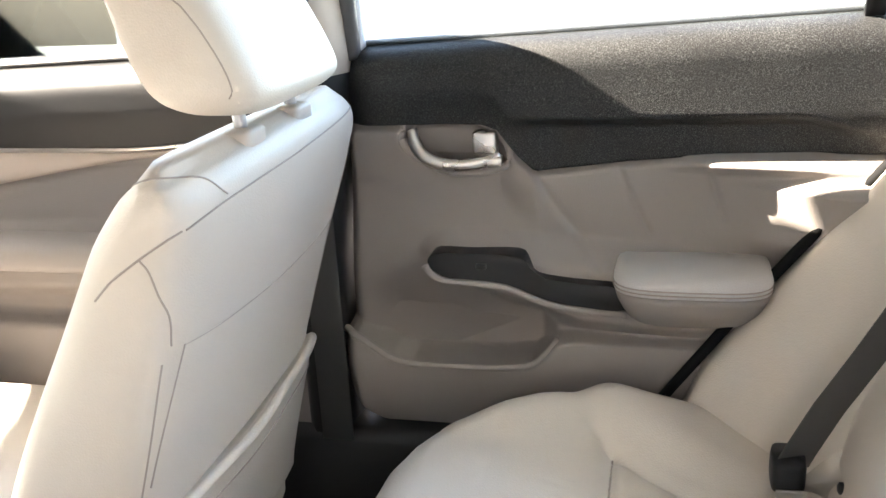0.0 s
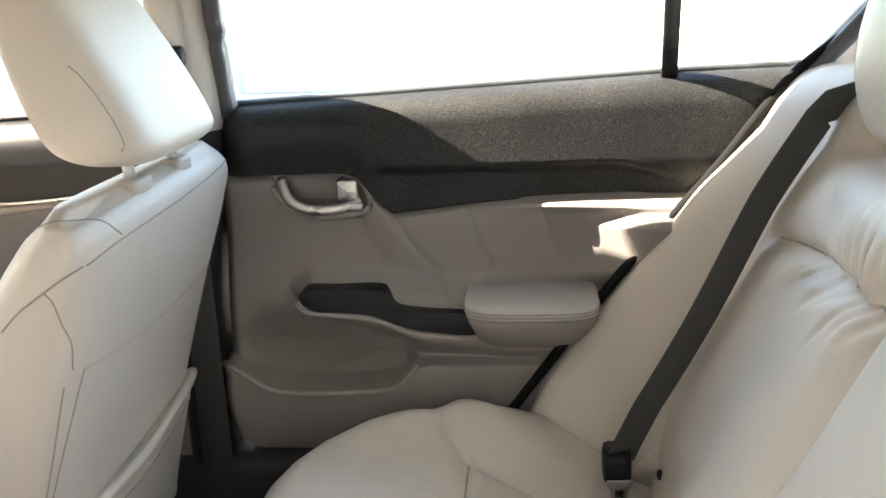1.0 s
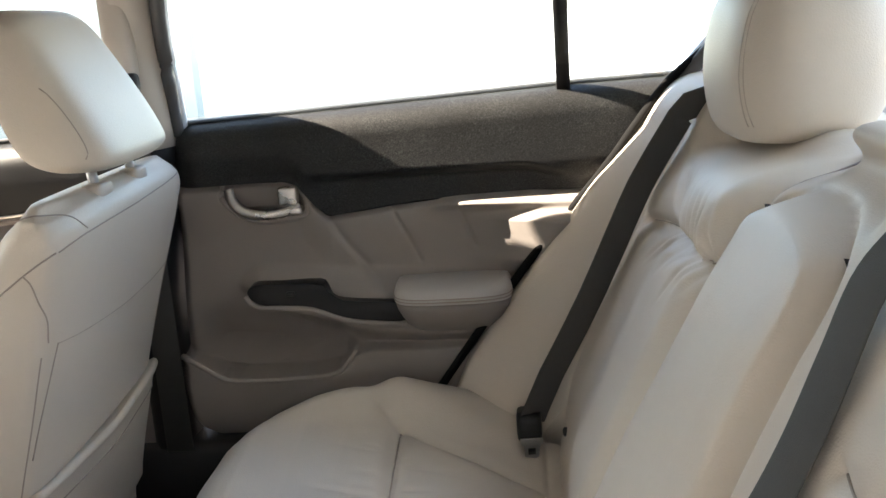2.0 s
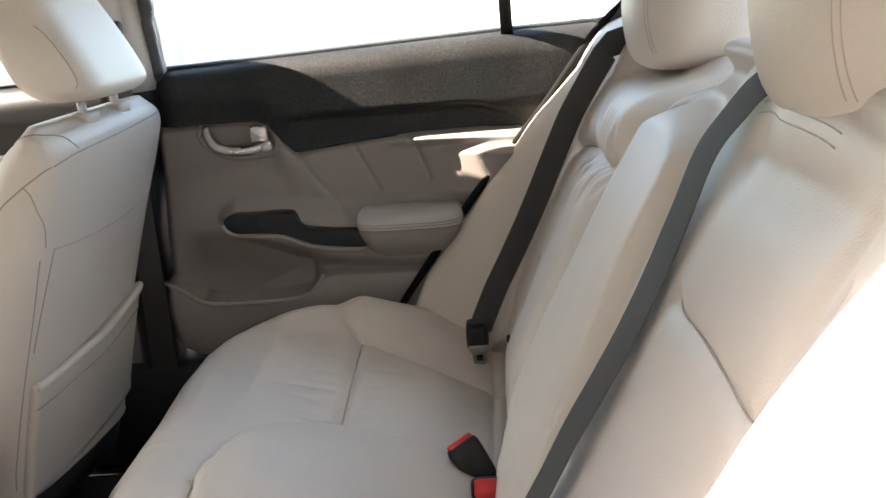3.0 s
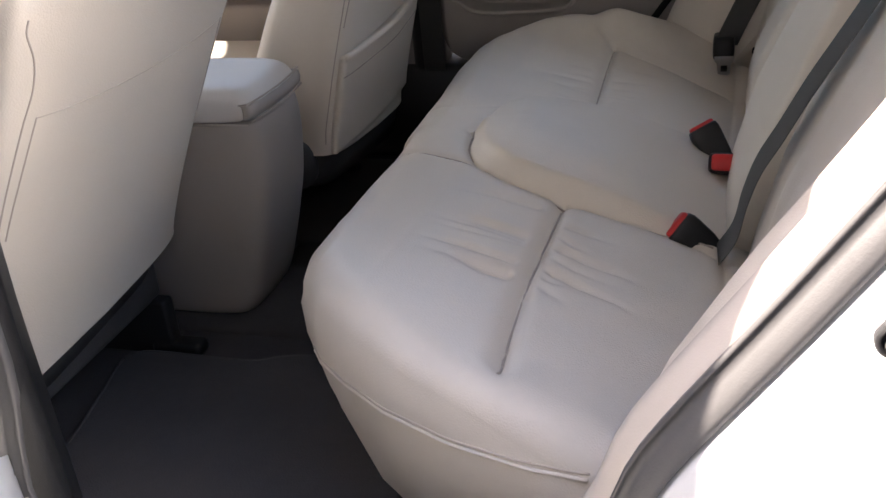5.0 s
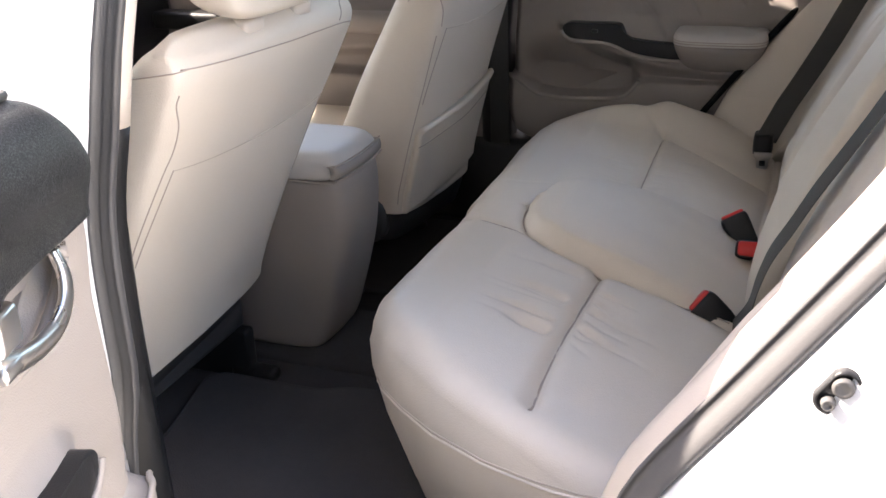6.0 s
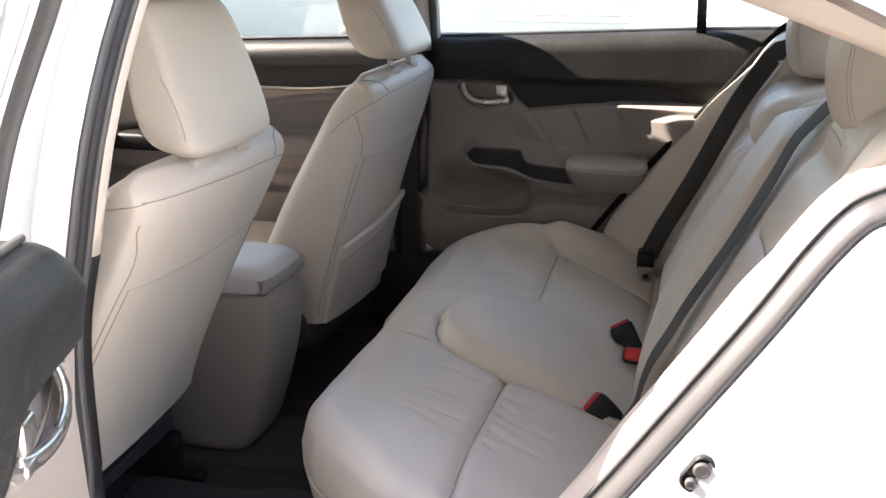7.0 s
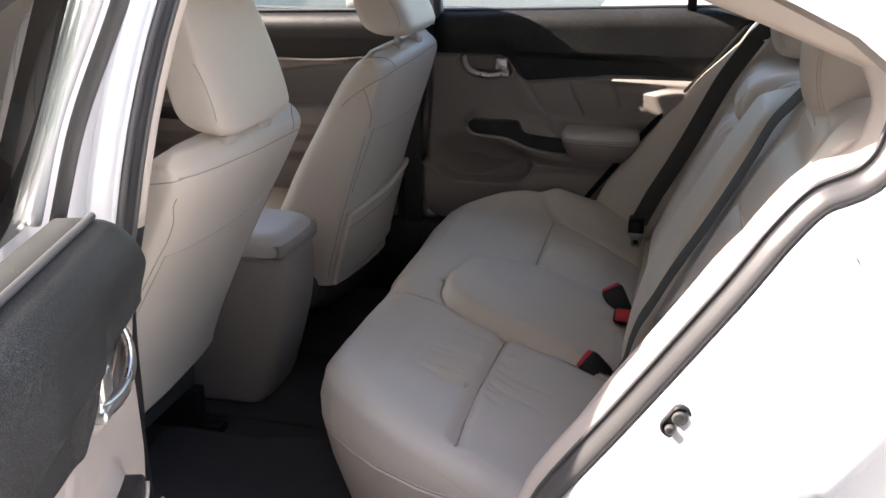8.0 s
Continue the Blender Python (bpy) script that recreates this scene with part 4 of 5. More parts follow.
        # piping round the outer corner
        if s < 0:
            for z, r, mat in ((0.4845, 0.0013, THREAD), (0.479, 0.0022, LEATHER)):
                edge = [(np.interp(y, np.abs(ys[ys > 0]), front[ys > 0]) - 0.06, -y - 0.08, z - 0.026 * float(step(0.50, 0.44, y))) for y in (0.475, 0.49, 0.515, 0.54, 0.565, 0.59, 0.612, 0.628, 0.638, 0.644)]
                part("piping", drape(ob, edge, (0.6, 0.8, 0), r), mat, ob)
            continue
        pip = [(np.interp(abs(y), np.abs(ys[ys > 0]), front[ys > 0]) + 0.006, s * (y - 0.004), 0.6) for y in (0.49, 0.53, 0.565, 0.60, 0.622, 0.634)]
        part("piping", drape(ob, pip, up, 0.0022), LEATHER, ob)
    return t


cushion()


# ---- rear backrest ----
def back_x(z):
    return np.interp(z, [0.42, 0.46, 0.50, 0.60, 0.70, 0.80, 0.86, 0.90, 0.95, 0.99, 1.03], [0.236, 0.239, 0.246, 0.272, 0.314, 0.362, 0.392, 0.416, 0.444, 0.462, 0.492])


def backrest():
    t = bench
    ys = np.linspace(-0.672, 0.672, 400)
    vs = np.linspace(0, 1, 210)
    V, Y = np.meshgrid(vs, ys, indexing="ij")
    a = np.abs(Y)
    z1 = 0.995 + 0.012 * step(0.14, 0.2, a)
    Z = 0.43 + (z1 - 0.43) * V
    X = back_x(Z)
    # side wings
    wing = np.interp(Z, [0.43, 0.58, 0.73, 0.80, 0.878, 0.95, 1.02], [-0.189, -0.156, -0.110, -0.090, -0.070, -0.040, -0.025])
    wing = wing * np.where(Y > 0, 1.0, 0.6)
    X = X + wing * step(0.515, 0.63, a)
    X = X - groove(a - 0.525, -0.006, 0.012)
    # folding armrest panel, proud of the hollow above it and of the strips beside it
    pan = poly_gap(Y, Z, smooth2([(-0.150, 0.42), (-0.142, 0.7), (-0.130, 0.86), (-0.118, 0.915), (-0.095, 0.938), (-0.04, 0.950), (0.03, 0.952), (0.08, 0.946), (0.106, 0.928), (0.112, 0.88), (0.114, 0.75), (0.130, 0.62), (0.150, 0.5), (0.150, 0.42)], 4))
    X = X - 0.020 * step(-0.001, 0.016, pan) - 0.006 * step(0.0, 0.07, pan) + crease(pan, 0.020, 0.006)
    X = X + 0.042 * np.exp(-(((Z - 0.968) / 0.015) ** 2)) * step(0.150, 0.10, a)
    # bolsters of the outer places: the far one runs up to the panel, the near one leaves a strip
    inner = np.where(Y > 0, 0.120, 0.185)
    X = X - 0.024 * step(0.0, 1.0, np.where(Y > 0, (a - inner) / 0.05, (a - 0.262) / 0.09)) * step(0.45, 0.6, Z) * (1 - 0.65 * step(0.25, 0.36, a))
    X = X + crease(a - inner, 0.010, 0.005) * np.where(Y > 0, 1.0, 0.0)
    # cross seams of the outer places
    for s in (-1, 1):
        l1 = [(0.115, 0.862), (0.17, 0.862), (0.234, 0.866), (0.29, 0.864), (0.346, 0.858), (0.42, 0.850), (0.49, 0.838)]
        if s < 0:
            l1 = [(-0.272, 0.835), (-0.34, 0.833), (-0.40, 0.832), (-0.46, 0.831), (-0.52, 0.831), (-0.552, 0.835), (-0.562, 0.865), (-0.556, 0.92)]
        X = X + groove(line_gap(Y, Z, l1), 0.009 if s > 0 else 0.003, 0.010) + crease(line_gap(Y, Z, l1), 0.008 if s > 0 else 0.006, 0.005)
        up = Z - np.interp(Y * s, [0.115, 0.24, 0.32, 0.40, 0.49], [0.862, 0.866, 0.862, 0.853, 0.838])
        # the upper field bulges over the seam
        X = X - 0.010 * step(-0.002, 0.040, up) * step(0.13, 0.05, up) * np.where(Y * s > 0, 1 if s > 0 else 0.2, 0) * step(0.12, 0.16, a) * step(0.53, 0.47, a)
    # top roll of the near place with a shallow hollow below it
    roll = [(-0.205, 0.978), (-0.265, 0.985), (-0.36, 0.986), (-0.45, 0.982), (-0.51, 0.977), (-0.56, 0.965)]
    X = X + crease(line_gap(Y, Z, roll), 0.006, 0.004)
    X = X + 0.010 * np.exp(-(((Z - 0.945) / 0.022) ** 2)) * step(0.22, 0.28, -Y) * step(0.56, 0.45, -Y)
    rng = np.random.default_rng(8)
    for k in range(26):
        # folds that fan out from the far seam's inner end, most of them upwards
        y0 = 0.125 + 0.20 * (k / 25) ** 1.3 + rng.uniform(-0.006, 0.006)
        z0 = 0.864
        z2 = z0 + (rng.uniform(0.045, 0.11) if k % 3 else -rng.uniform(0.03, 0.08))
        y2 = y0 + rng.uniform(0.0, 0.03) + 0.45 * (y0 - 0.125)
        g = line_gap(Y, Z, [(y0, z0), (0.5 * (y0 + y2) + 0.005, 0.5 * (z0 + z2)), (y2, z2)])
        out = step(abs(z2 - z0) * 1.05, abs(z2 - z0) * 0.3, np.abs(Z - z0))
        X = X + groove(g, rng.uniform(0.004, 0.009), rng.uniform(0.0035, 0.007)) * out
    X = X - 0.004 * np.vectorize(lambda y, z: noise.noise((y * 6, z * 6, 7.7)))(Y, Z)
    # rolled top and sides
    e = np.minimum((z1 - Z) / 0.06, (0.672 - a) / 0.02)
    k = np.clip(e, 0, 1)
    X = X + 0.05 * (1 - np.sqrt(np.maximum(k * (2 - k), 0))) * np.where((z1 - Z) / 0.06 < (0.672 - a) / 0.02, 1, 0.4)
    # under the far headrest the top falls back
    under = step(0.03, 0.15, Y) * step(0.47, 0.40, Y)
    X = X + 0.055 * step(0.925, 0.99, Z) * under
    Z = Z + 0.025 * step(0.06, 0.0, z1 - Z) - 0.045 * step(0.94, 1.0, Z) * under
    ob = part("backrest", sheet(X, Y, Z, (0.10, 0, -0.01)), LEATHER, t, "beige leather backrest with gathered seams")
    way = (1, 0, 0)
    for line in ([(0.125, 0.862), (0.17, 0.862), (0.234, 0.866), (0.29, 0.864), (0.346, 0.858), (0.42, 0.850), (0.48, 0.840)],
                 [(-0.278, 0.835), (-0.34, 0.833), (-0.40, 0.832), (-0.46, 0.831), (-0.52, 0.831), (-0.55, 0.834)],
                 [(0.120, 0.5), (0.120, 0.7), (0.120, 0.90), (0.120, 0.97)]):
        part("seam", drape(ob, [(0.0, y, z) for y, z in line], way, 0.0012), SEAM, ob)
    # twin stitching along the near top roll
    for off in (0.0, 0.009):
        part("seam", drape(ob, [(0.0, y, z - off) for y, z in ((-0.24, 0.984), (-0.265, 0.987), (-0.33, 0.988), (-0.40, 0.987), (-0.43, 0.985))], way, 0.0007), THREAD, ob)
    # headrests on their posts
    for y0, lift in ((0.35, 0.0), (-0.33, 0.012)):
        loops = []
        for z, w, xf, xb in ((0.966, 0.045, 0.485, 0.555), (0.969, 0.085, 0.462, 0.585), (0.982, 0.116, 0.448, 0.608), (1.010, 0.133, 0.440, 0.622), (1.05, 0.142, 0.437, 0.628), (1.09, 0.145, 0.442, 0.625), (1.125, 0.142, 0.452, 0.618), (1.152, 0.130, 0.470, 0.605), (1.168, 0.105, 0.495, 0.590), (1.174, 0.06, 0.52, 0.57)):
            loops.append([(0.5 * (xf + xb) + p * 0.5 * (xb - xf), y0 + q * w, z + lift) for p, q in squircle(56, 3.0)])
        h = part("headrest", loft(smooth_loops(loops)), LEATHER, t, "rounded beige leather headrest")
        for s in (-1, 1):
            for off in (0.0, 0.007):
                line = [(0.40, y0 + s * (0.092 + off), z + lift) for z in (0.992, 1.01, 1.05, 1.09, 1.13, 1.16)]
                part("seam", drape(h, line, (1, 0, 0), 0.0007), THREAD, h)
            low = 0.02 if y0 > 0 else 0.0
            part("headrest_post", tube([Vector((0.556, y0 + s * 0.07, 0.96)), Vector((0.558, y0 + s * 0.07, 1.05))], 0.006, 10), STEEL, h, "steel headrest post")
            part("post_guide", loft([[(0.556 + p * 0.017 * k, y0 + s * 0.07 + q * 0.022 * k, z - low) for p, q in squircle(24, 4)] for z, k in ((0.97, 1.0), (1.006, 1.0), (1.014, 0.95), (1.016, 0.7))]), SHELL, h, "dark plastic post guide")
    return ob


back = backrest()


# ---- rear belts ----
def on_back(pts, lift=0.004, pulls=80):
    from mathutils.bvhtree import BVHTree
    tree = BVHTree.FromPolygons([v.co for v in back.data.vertices], [p.vertices[:] for p in back.data.polygons])
    out = []
    for p in spline([(-0.2, y, z) for y, z in pts], 8):
        hit, _, _, _ = tree.ray_cast(p, Vector((1, 0, 0)), 2.0)
        out.append(hit + Vector((-lift, 0, lift * 0.5)) if hit is not None else Vector((0.5, p.y, p.z)))
    # keep the strap taut
    for _ in range(pulls):
        out = [out[0]] + [Vector((min(b.x, 0.5 * (a.x + c.x)), b.y, b.z)) for a, b, c in zip(out, out[1:], out[2:])] + [out[-1]]
    return out


def buckle(parent, end, tail, face, thick=0.0125):
    """A stalk buckle from its button end to its tail: black case, red press button. face: the way of its broad side."""
    end, tail = Vector(end), Vector(tail)
    w = (end - tail).normalized()
    u = Vector(face)
    u = (u - w * u.dot(w)).normalized()
    v = w.cross(u)
    m = Matrix.Identity(4)
    for i in range(3):
        m[i][0], m[i][1], m[i][2], m[i][3] = u[i], v[i], w[i], tail[i]
    n = (end - tail).length
    cuts = ((-0.006, 0.55), (0.0, 0.75), (n * 0.3, 0.92), (n * 0.75, 1.0), (n - 0.008, 1.0), (n - 0.002, 0.93), (n, 0.80))
    bm = loft([[(p * thick * k, q * 0.0225 * k, h) for p, q in squircle(28, 5)] for h, k in cuts])
    bm.transform(m)
    b = part("buckle", bm, DARK, parent, "black buckle with a red button")
    bm = loft([[(p * (thick - 0.0035) * k, q * 0.0185 * k, h) for p, q in squircle(24, 6)] for h, k in ((n - 0.012, 1.0), (n + 0.0025, 1.0), (n + 0.0045, 0.90))])
    bm.transform(m)
    part("red_button", bm, RED, b, "red press button")
    return b


def belts():
    b = thing("rear_seat_belt", (0.21, 0.56, 0.47), "black outer rear seat belt with a stowed tongue", "seat belt", "seat belts")
    line = on_back([(0.502, 0.525), (0.492, 0.62), (0.480, 0.75), (0.476, 0.88), (0.480, 0.985)], 0.020)
    line = [p - Vector((0.022 * float(step(0.75, 0.50, p.z)), 0, 0)) for p in line]
    line = line + [Vector((0.53, 0.50, 1.02)), Vector((0.60, 0.53, 1.04))]
    part("webbing", ribbon(line, (0.72, 0.42, -0.38), 0.046), WEB, b, "black belt webbing")
    e = line[0]
    part("belt_stop", loft([[(e.x - 0.004 + p * 0.019 * k, e.y + 0.002 + q * 0.026 * k, z) for p, q in squircle(28, 4)] for z, k in ((0.508, 0.80), (0.512, 0.96), (0.520, 1.0), (0.540, 1.0), (0.549, 0.92))]), DARK, b, "black plastic belt sleeve")
    # tongue hanging out of the sleeve: a plate that runs into a slotted loop
    hang = Matrix(((1, 0, 0.10, 0.200), (0.05, -0.42, 0.90, 0.476), (0, 0.90, 0.42, 0.514), (0, 0, 0, 1)))
    ton_out = [(-0.017, 0.006), (0.017, 0.006), (0.017, -0.004), (0.0115, -0.010), (0.0105, -0.034), (0.007, -0.038), (-0.007, -0.038), (-0.0105, -0.034), (-0.0115, -0.010), (-0.017, -0.004)]
    bm = prism(ton_out, "z", -0.0015, 0.0015, 0.0006, 1)
    bm.transform(hang)
    ton = part("tongue", bm, STEEL, b, "steel belt tongue")
    bm = prism([(-0.0055, -0.014), (0.0055, -0.014), (0.0055, -0.028), (-0.0055, -0.028)], "z", -0.0022, 0.0022)
    bm.transform(hang)
    part("tongue_slot", bm, DARK, ton)
    k = on_back([(0.47, 0.53), (0.46, 0.54)], 0.0)[0]
    part("button", loft([[(k.x - h, k.y + math.cos(q) * r, k.z + math.sin(q) * r) for q in np.linspace(0, 2 * math.pi, 13)[:-1]] for h, r in ((-0.01, 0.007), (0.003, 0.007), (0.005, 0.004))]), DARK, back.parent, "small dark plastic button")
    c = thing("centre_seat_belt", (0.22, -0.2, 0.47), "black centre rear seat belt across the backrest", "seat belt", "seat belts")
    line = spline([(0.206, -0.190, 0.466), (0.224, -0.193, 0.50), (0.233, -0.197, 0.545), (0.246, -0.203, 0.59), (0.267, -0.212, 0.635), (0.291, -0.225, 0.69), (0.316, -0.236, 0.74), (0.342, -0.241, 0.79), (0.368, -0.236, 0.84), (0.394, -0.222, 0.89), (0.418, -0.212, 0.94), (0.440, -0.213, 0.97), (0.462, -0.228, 0.998), (0.49, -0.25, 1.014), (0.55, -0.29, 1.012), (0.62, -0.31, 0.97)], 5)
    part("webbing", ribbon(line, (-0.10, 1.0, 0.08), 0.047), WEB, c, "black belt webbing")
    buckle(c, (0.155, -0.162, 0.490), (0.200, -0.163, 0.452), (0.2, -0.86, 0.46), 0.0135)
    d = thing("belt_buckles", (0.2, 0.09, 0.47), "two black belt buckles with red buttons lying together", "belt buckle")
    buckle(d, (0.173, 0.136, 0.511), (0.209, 0.118, 0.452), (0.2, -0.86, 0.46))
    buckle(d, (0.209, 0.052, 0.488), (0.207, 0.094, 0.462), (0.0, 0.5, 0.85), 0.0155)


belts()


# ---- front seats ----
def ring_seat(a, b, yc, w, z):
    """A level cut through a seat back: crisp edges behind, softer bolsters in front."""
    out = []
    for (p, q), (p2, q2) in zip(squircle(96, 8.5), squircle(96, 4.4)):
        if p < 0:
            p, q = p2, q2
        x = 0.5 * (a + b) + p * 0.5 * (b - a)
        y = yc + q * w * (1 - (0.07 * -p * float(step(0.6, 0.8, z)) if p < 0 else 0))
        bulge = 0.010 * (1 - q * q) if p > 0 else 0
        out.append((x + bulge - 0.002, y, z - 0.007 * q * q * (z > 0.9)))
    return out


def front_seat(pocket, yc, hem, hw, hh, sunk=0.0, tilt=None):
    """pocket: a map pocket on the back. hem: height of the leather's lower edge. tilt: how the back is laid over."""
    t = thing("bucket_seat", (-0.6, yc, 0.24), "beige leather front seat with a map pocket on its back" if pocket else "beige leather front seat with a plain stitched back, reclined", "car seat", "front seats")
    inn = -1 if yc > 0 else 1
    laid = []
    zs = [0.400, 0.412, 0.44, 0.50, 0.56, 0.62, 0.68, 0.74, 0.80, 0.85, 0.89, 0.92, 0.937, 0.949, 0.956]
    xb = np.interp(zs, [0.40, 0.46, 0.50, 0.60, 0.66, 0.75, 0.80, 0.87, 0.91, 0.93, 0.945, 0.956], [-0.446, -0.437, -0.428, -0.403, -0.388, -0.361, -0.345, -0.322, -0.311, -0.309, -0.314, -0.328])
    xf = np.interp(zs, [0.40, 0.55, 0.70, 0.78, 0.88, 0.93, 0.956], [-0.62, -0.60, -0.535, -0.490, -0.432, -0.400, -0.364])
    wd = np.interp(zs, [0.40, 0.50, 0.70, 0.80, 0.86, 0.91, 0.94, 0.956], [0.212, 0.218, 0.222, 0.224, 0.226, 0.227, 0.226, 0.220])
    loops = [ring_seat(a, b, yc, w, z) for z, a, b, w in zip(zs, xf, xb, wd)]
    # the leather ends in a lower edge of its own height
    for loop in loops:
        for k, (x, y, z) in enumerate(loop):
            if z < 0.68:
                lo = hem + 0.02 * inn * (y - yc) / 0.22
                zn = lo + (z - 0.40) * (0.68 - lo) / 0.28
                loop[k] = (float(x + np.interp(zn, [0.40, 0.68], [-0.446, -0.382]) - np.interp(z, [0.40, 0.68], [-0.446, -0.382])), y, zn)
    first = loops[0]
    cx = sum(p[0] for p in first) / len(first)
    loops = [[(cx + (p[0] - cx) * 0.9, yc + (p[1] - yc) * 0.9, p[2]) for p in first]] + loops
    top = loops[-1]
    tx = sum(p[0] for p in top) / len(top)
    loops += [[(tx + (p[0] - tx) * 0.55, yc + (p[1] - yc) * 0.9, 0.962) for p in top]]
    b = part("backrest", loft(smooth_loops(loops, 3)), LEATHER, t, "beige leather seat back")
    laid.append(b)
    way = (-1, 0, 0)

    def stitched(pts, w=way, r=0.0010, mat=SEAM):
        laid.append(part("seam", drape(b, pts, w, r), mat, b))

    # shoulder seam along the top edge, wrapping onto the inner side
    stitched([(0.3, yc + inn * y, z) for y, z in ((-0.216, 0.934), (-0.15, 0.932), (0.0, 0.927), (0.14, 0.922), (0.19, 0.917), (0.214, 0.912))])
    # on the inner side it runs on forwards, and the side seam branches off it
    across = (0, -inn, 0)
    stitched([(x, yc + inn * 0.2, z) for x, z in ((-0.318, 0.912), (-0.332, 0.904), (-0.350, 0.893), (-0.368, 0.881), (-0.386, 0.868), (-0.405, 0.850))], across)
    stitched([(x, yc + inn * 0.2, z) for x, z in ((-0.355, 0.889), (-0.348, 0.879), (-0.344, 0.859), (-0.342, 0.837), (-0.349, 0.806))], across)
    for s in (inn, -inn):
        upper = () if s == inn else ((0.217, 0.905), (0.216, 0.89), (0.205, 0.862), (0.201, 0.83))
        stitched([(0.3, yc + s * y, z) for y, z in upper + ((0.213 if s == inn else 0.205, 0.79), (0.210, 0.70), (0.211, 0.60), (0.211, 0.50), (0.209, 0.46))])
        # a short tuck beside the side seam
        stitched([(0.3, yc + s * y, z) for y, z in ((0.190, 0.800), (0.194, 0.76), (0.200, 0.70), (0.203, 0.66))])
    # arc over the inner shoulder
    view = Vector((-0.41, -0.89 * inn, -0.23)).normalized()
    stitched([(-0.312, yc + inn * 0.142, 0.923), (-0.316, yc + inn * 0.175, 0.945), (-0.328, yc + inn * 0.207, 0.953), (-0.335, yc + inn * 0.24, 0.959), (-0.342, yc + inn * 0.275, 0.960)], view)
    outward = Vector((-0.5, 0.8 * inn, -0.27)).normalized()
    stitched([(-0.314, yc - inn * 0.200, 0.934), (-0.320, yc - inn * 0.225, 0.932), (-0.335, yc - inn * 0.250, 0.930), (-0.350, yc - inn * 0.275, 0.928)], outward)
    # cross seam of the back
    stitched([(0.3, yc + y, 0.789 + 0.010 * (y / 0.19) ** 2) for y in np.linspace(-0.188, 0.188, 9)], r=0.0007, mat=THREAD)
    if pocket:
        # map pocket across the whole back
        ys = np.linspace(-0.203, 0.203, 60)
        vs = np.linspace(0, 1, 30)
        V, Y = np.meshgrid(vs, ys, indexing="ij")
        ztop = 0.624 + 0.012 * -inn * Y / 0.2
        zlow = hem + 0.02
        Z = zlow + (ztop - zlow) * V
        base = np.interp(Z, [0.40, 0.46, 0.50, 0.60, 0.66], [-0.446, -0.437, -0.428, -0.403, -0.388]) + 0.010 * (1 - (Y / 0.212) ** 2) - 0.002
        Xp = base + 0.003 + 0.012 * np.sin(np.pi * np.clip((Y + 0.203) / 0.406, 0, 1)) ** 0.6 * (0.25 + 0.75 * V) + 0.0015 * np.sin(Y * 31 + 2 * V) * V
        pk = part("map_pocket", sheet(Xp, yc + Y, Z, (-0.012, 0, 0)), LEATHER, t, "beige map pocket")
        laid.append(pk)
        laid.append(part("pocket_hem", tube([Vector((float(Xp[-1, i]) - 0.002, yc + float(Y[-1, i]), float(Z[-1, i]) - 0.003)) for i in range(60)], 0.0065, 8), LEATHER, pk, "thick hem of the pocket"))
        laid.append(part("seam", tube([Vector((float(Xp[-7, i]) + 0.0003, yc + float(Y[-7, i]), float(Z[-7, i]))) for i in range(60)], 0.0011, 6), SEAM, pk))
    # headrest on two posts
    loops = []
    for z, w, c, h, n in ((0.980, 0.08, -0.332, 0.022, 2.6), (0.984, 0.112, -0.334, 0.044, 3), (0.997, 0.130, -0.339, 0.062, 4.2), (1.02, 0.135, -0.350, 0.066, 4.6), (1.06, 0.134, -0.367, 0.063, 4.6), (1.10, 0.130, -0.384, 0.057, 4.6), (1.14, 0.123, -0.401, 0.050, 4.4), (1.163, 0.115, -0.411, 0.042, 4), (1.174, 0.10, -0.415, 0.030, 3.6), (1.178, 0.07, -0.416, 0.016, 3)):
        loops.append([(c + p * h * hh, yc + q * w * hw, z - sunk) for p, q in squircle(56, n + 0.8)])
    h = part("headrest", loft(smooth_loops(loops, 4)), LEATHER, t, "beige leather headrest")
    laid.append(h)
    for s in (-1, 1):
        laid.append(part("headrest_post", tube([Vector((-0.330, yc + s * 0.062, 0.945)), Vector((-0.333, yc + s * 0.062, 0.992))], 0.0065, 10), STEEL, h, "steel headrest post"))
        laid.append(part("post_guide", loft([[(-0.328 + p * 0.014 * k, yc + s * 0.062 + q * 0.023 * k, z) for p, q in squircle(24, 4.5)] for z, k in ((0.944, 1.0), (0.955, 1), (0.961, 1.0), (0.964, 0.9), (0.965, 0.6))]), LIGHT_PLASTIC, h, "ivory plastic post guide"))
        laid.append(part("seam", drape(h, [(0.0, yc + s * 0.131 * hw, z) for z in (0.998, 1.02, 1.06, 1.10, 1.14, 1.16)], way, 0.0008), SEAM, h))
    # black skirt that closes the back below the leather
    slant = [(-0.468, hem - 0.065), (-0.456, hem - 0.03), (-0.450, hem), (-0.445, hem + 0.03)]
    laid.append(part("back_skirt", loft([[(x - 0.06 + p * 0.06, yc + q * w, z + 0.02 * inn * q) for p, q in squircle(40, 6)] for (x, z), w in zip(slant, (0.196, 0.204, 0.207, 0.205))]), SHELL, t, "black plastic skirt below the back"))
    for s in (-1, 1):
        laid.append(part("hinge_cover", loft([[(-0.53 + p * 0.055 * k, yc + s * (0.205 + e), hem + 0.005 + q * 0.05 * k) for p, q in squircle(20, 2.6)] for e, k in ((-0.01, 1.0), (0.014, 1.0), (0.020, 0.85))]), SHELL, t, "black recliner cover"))
    if tilt is not None:
        for o in laid:
            o.data.transform(tilt)
    # lower half
    loops = []
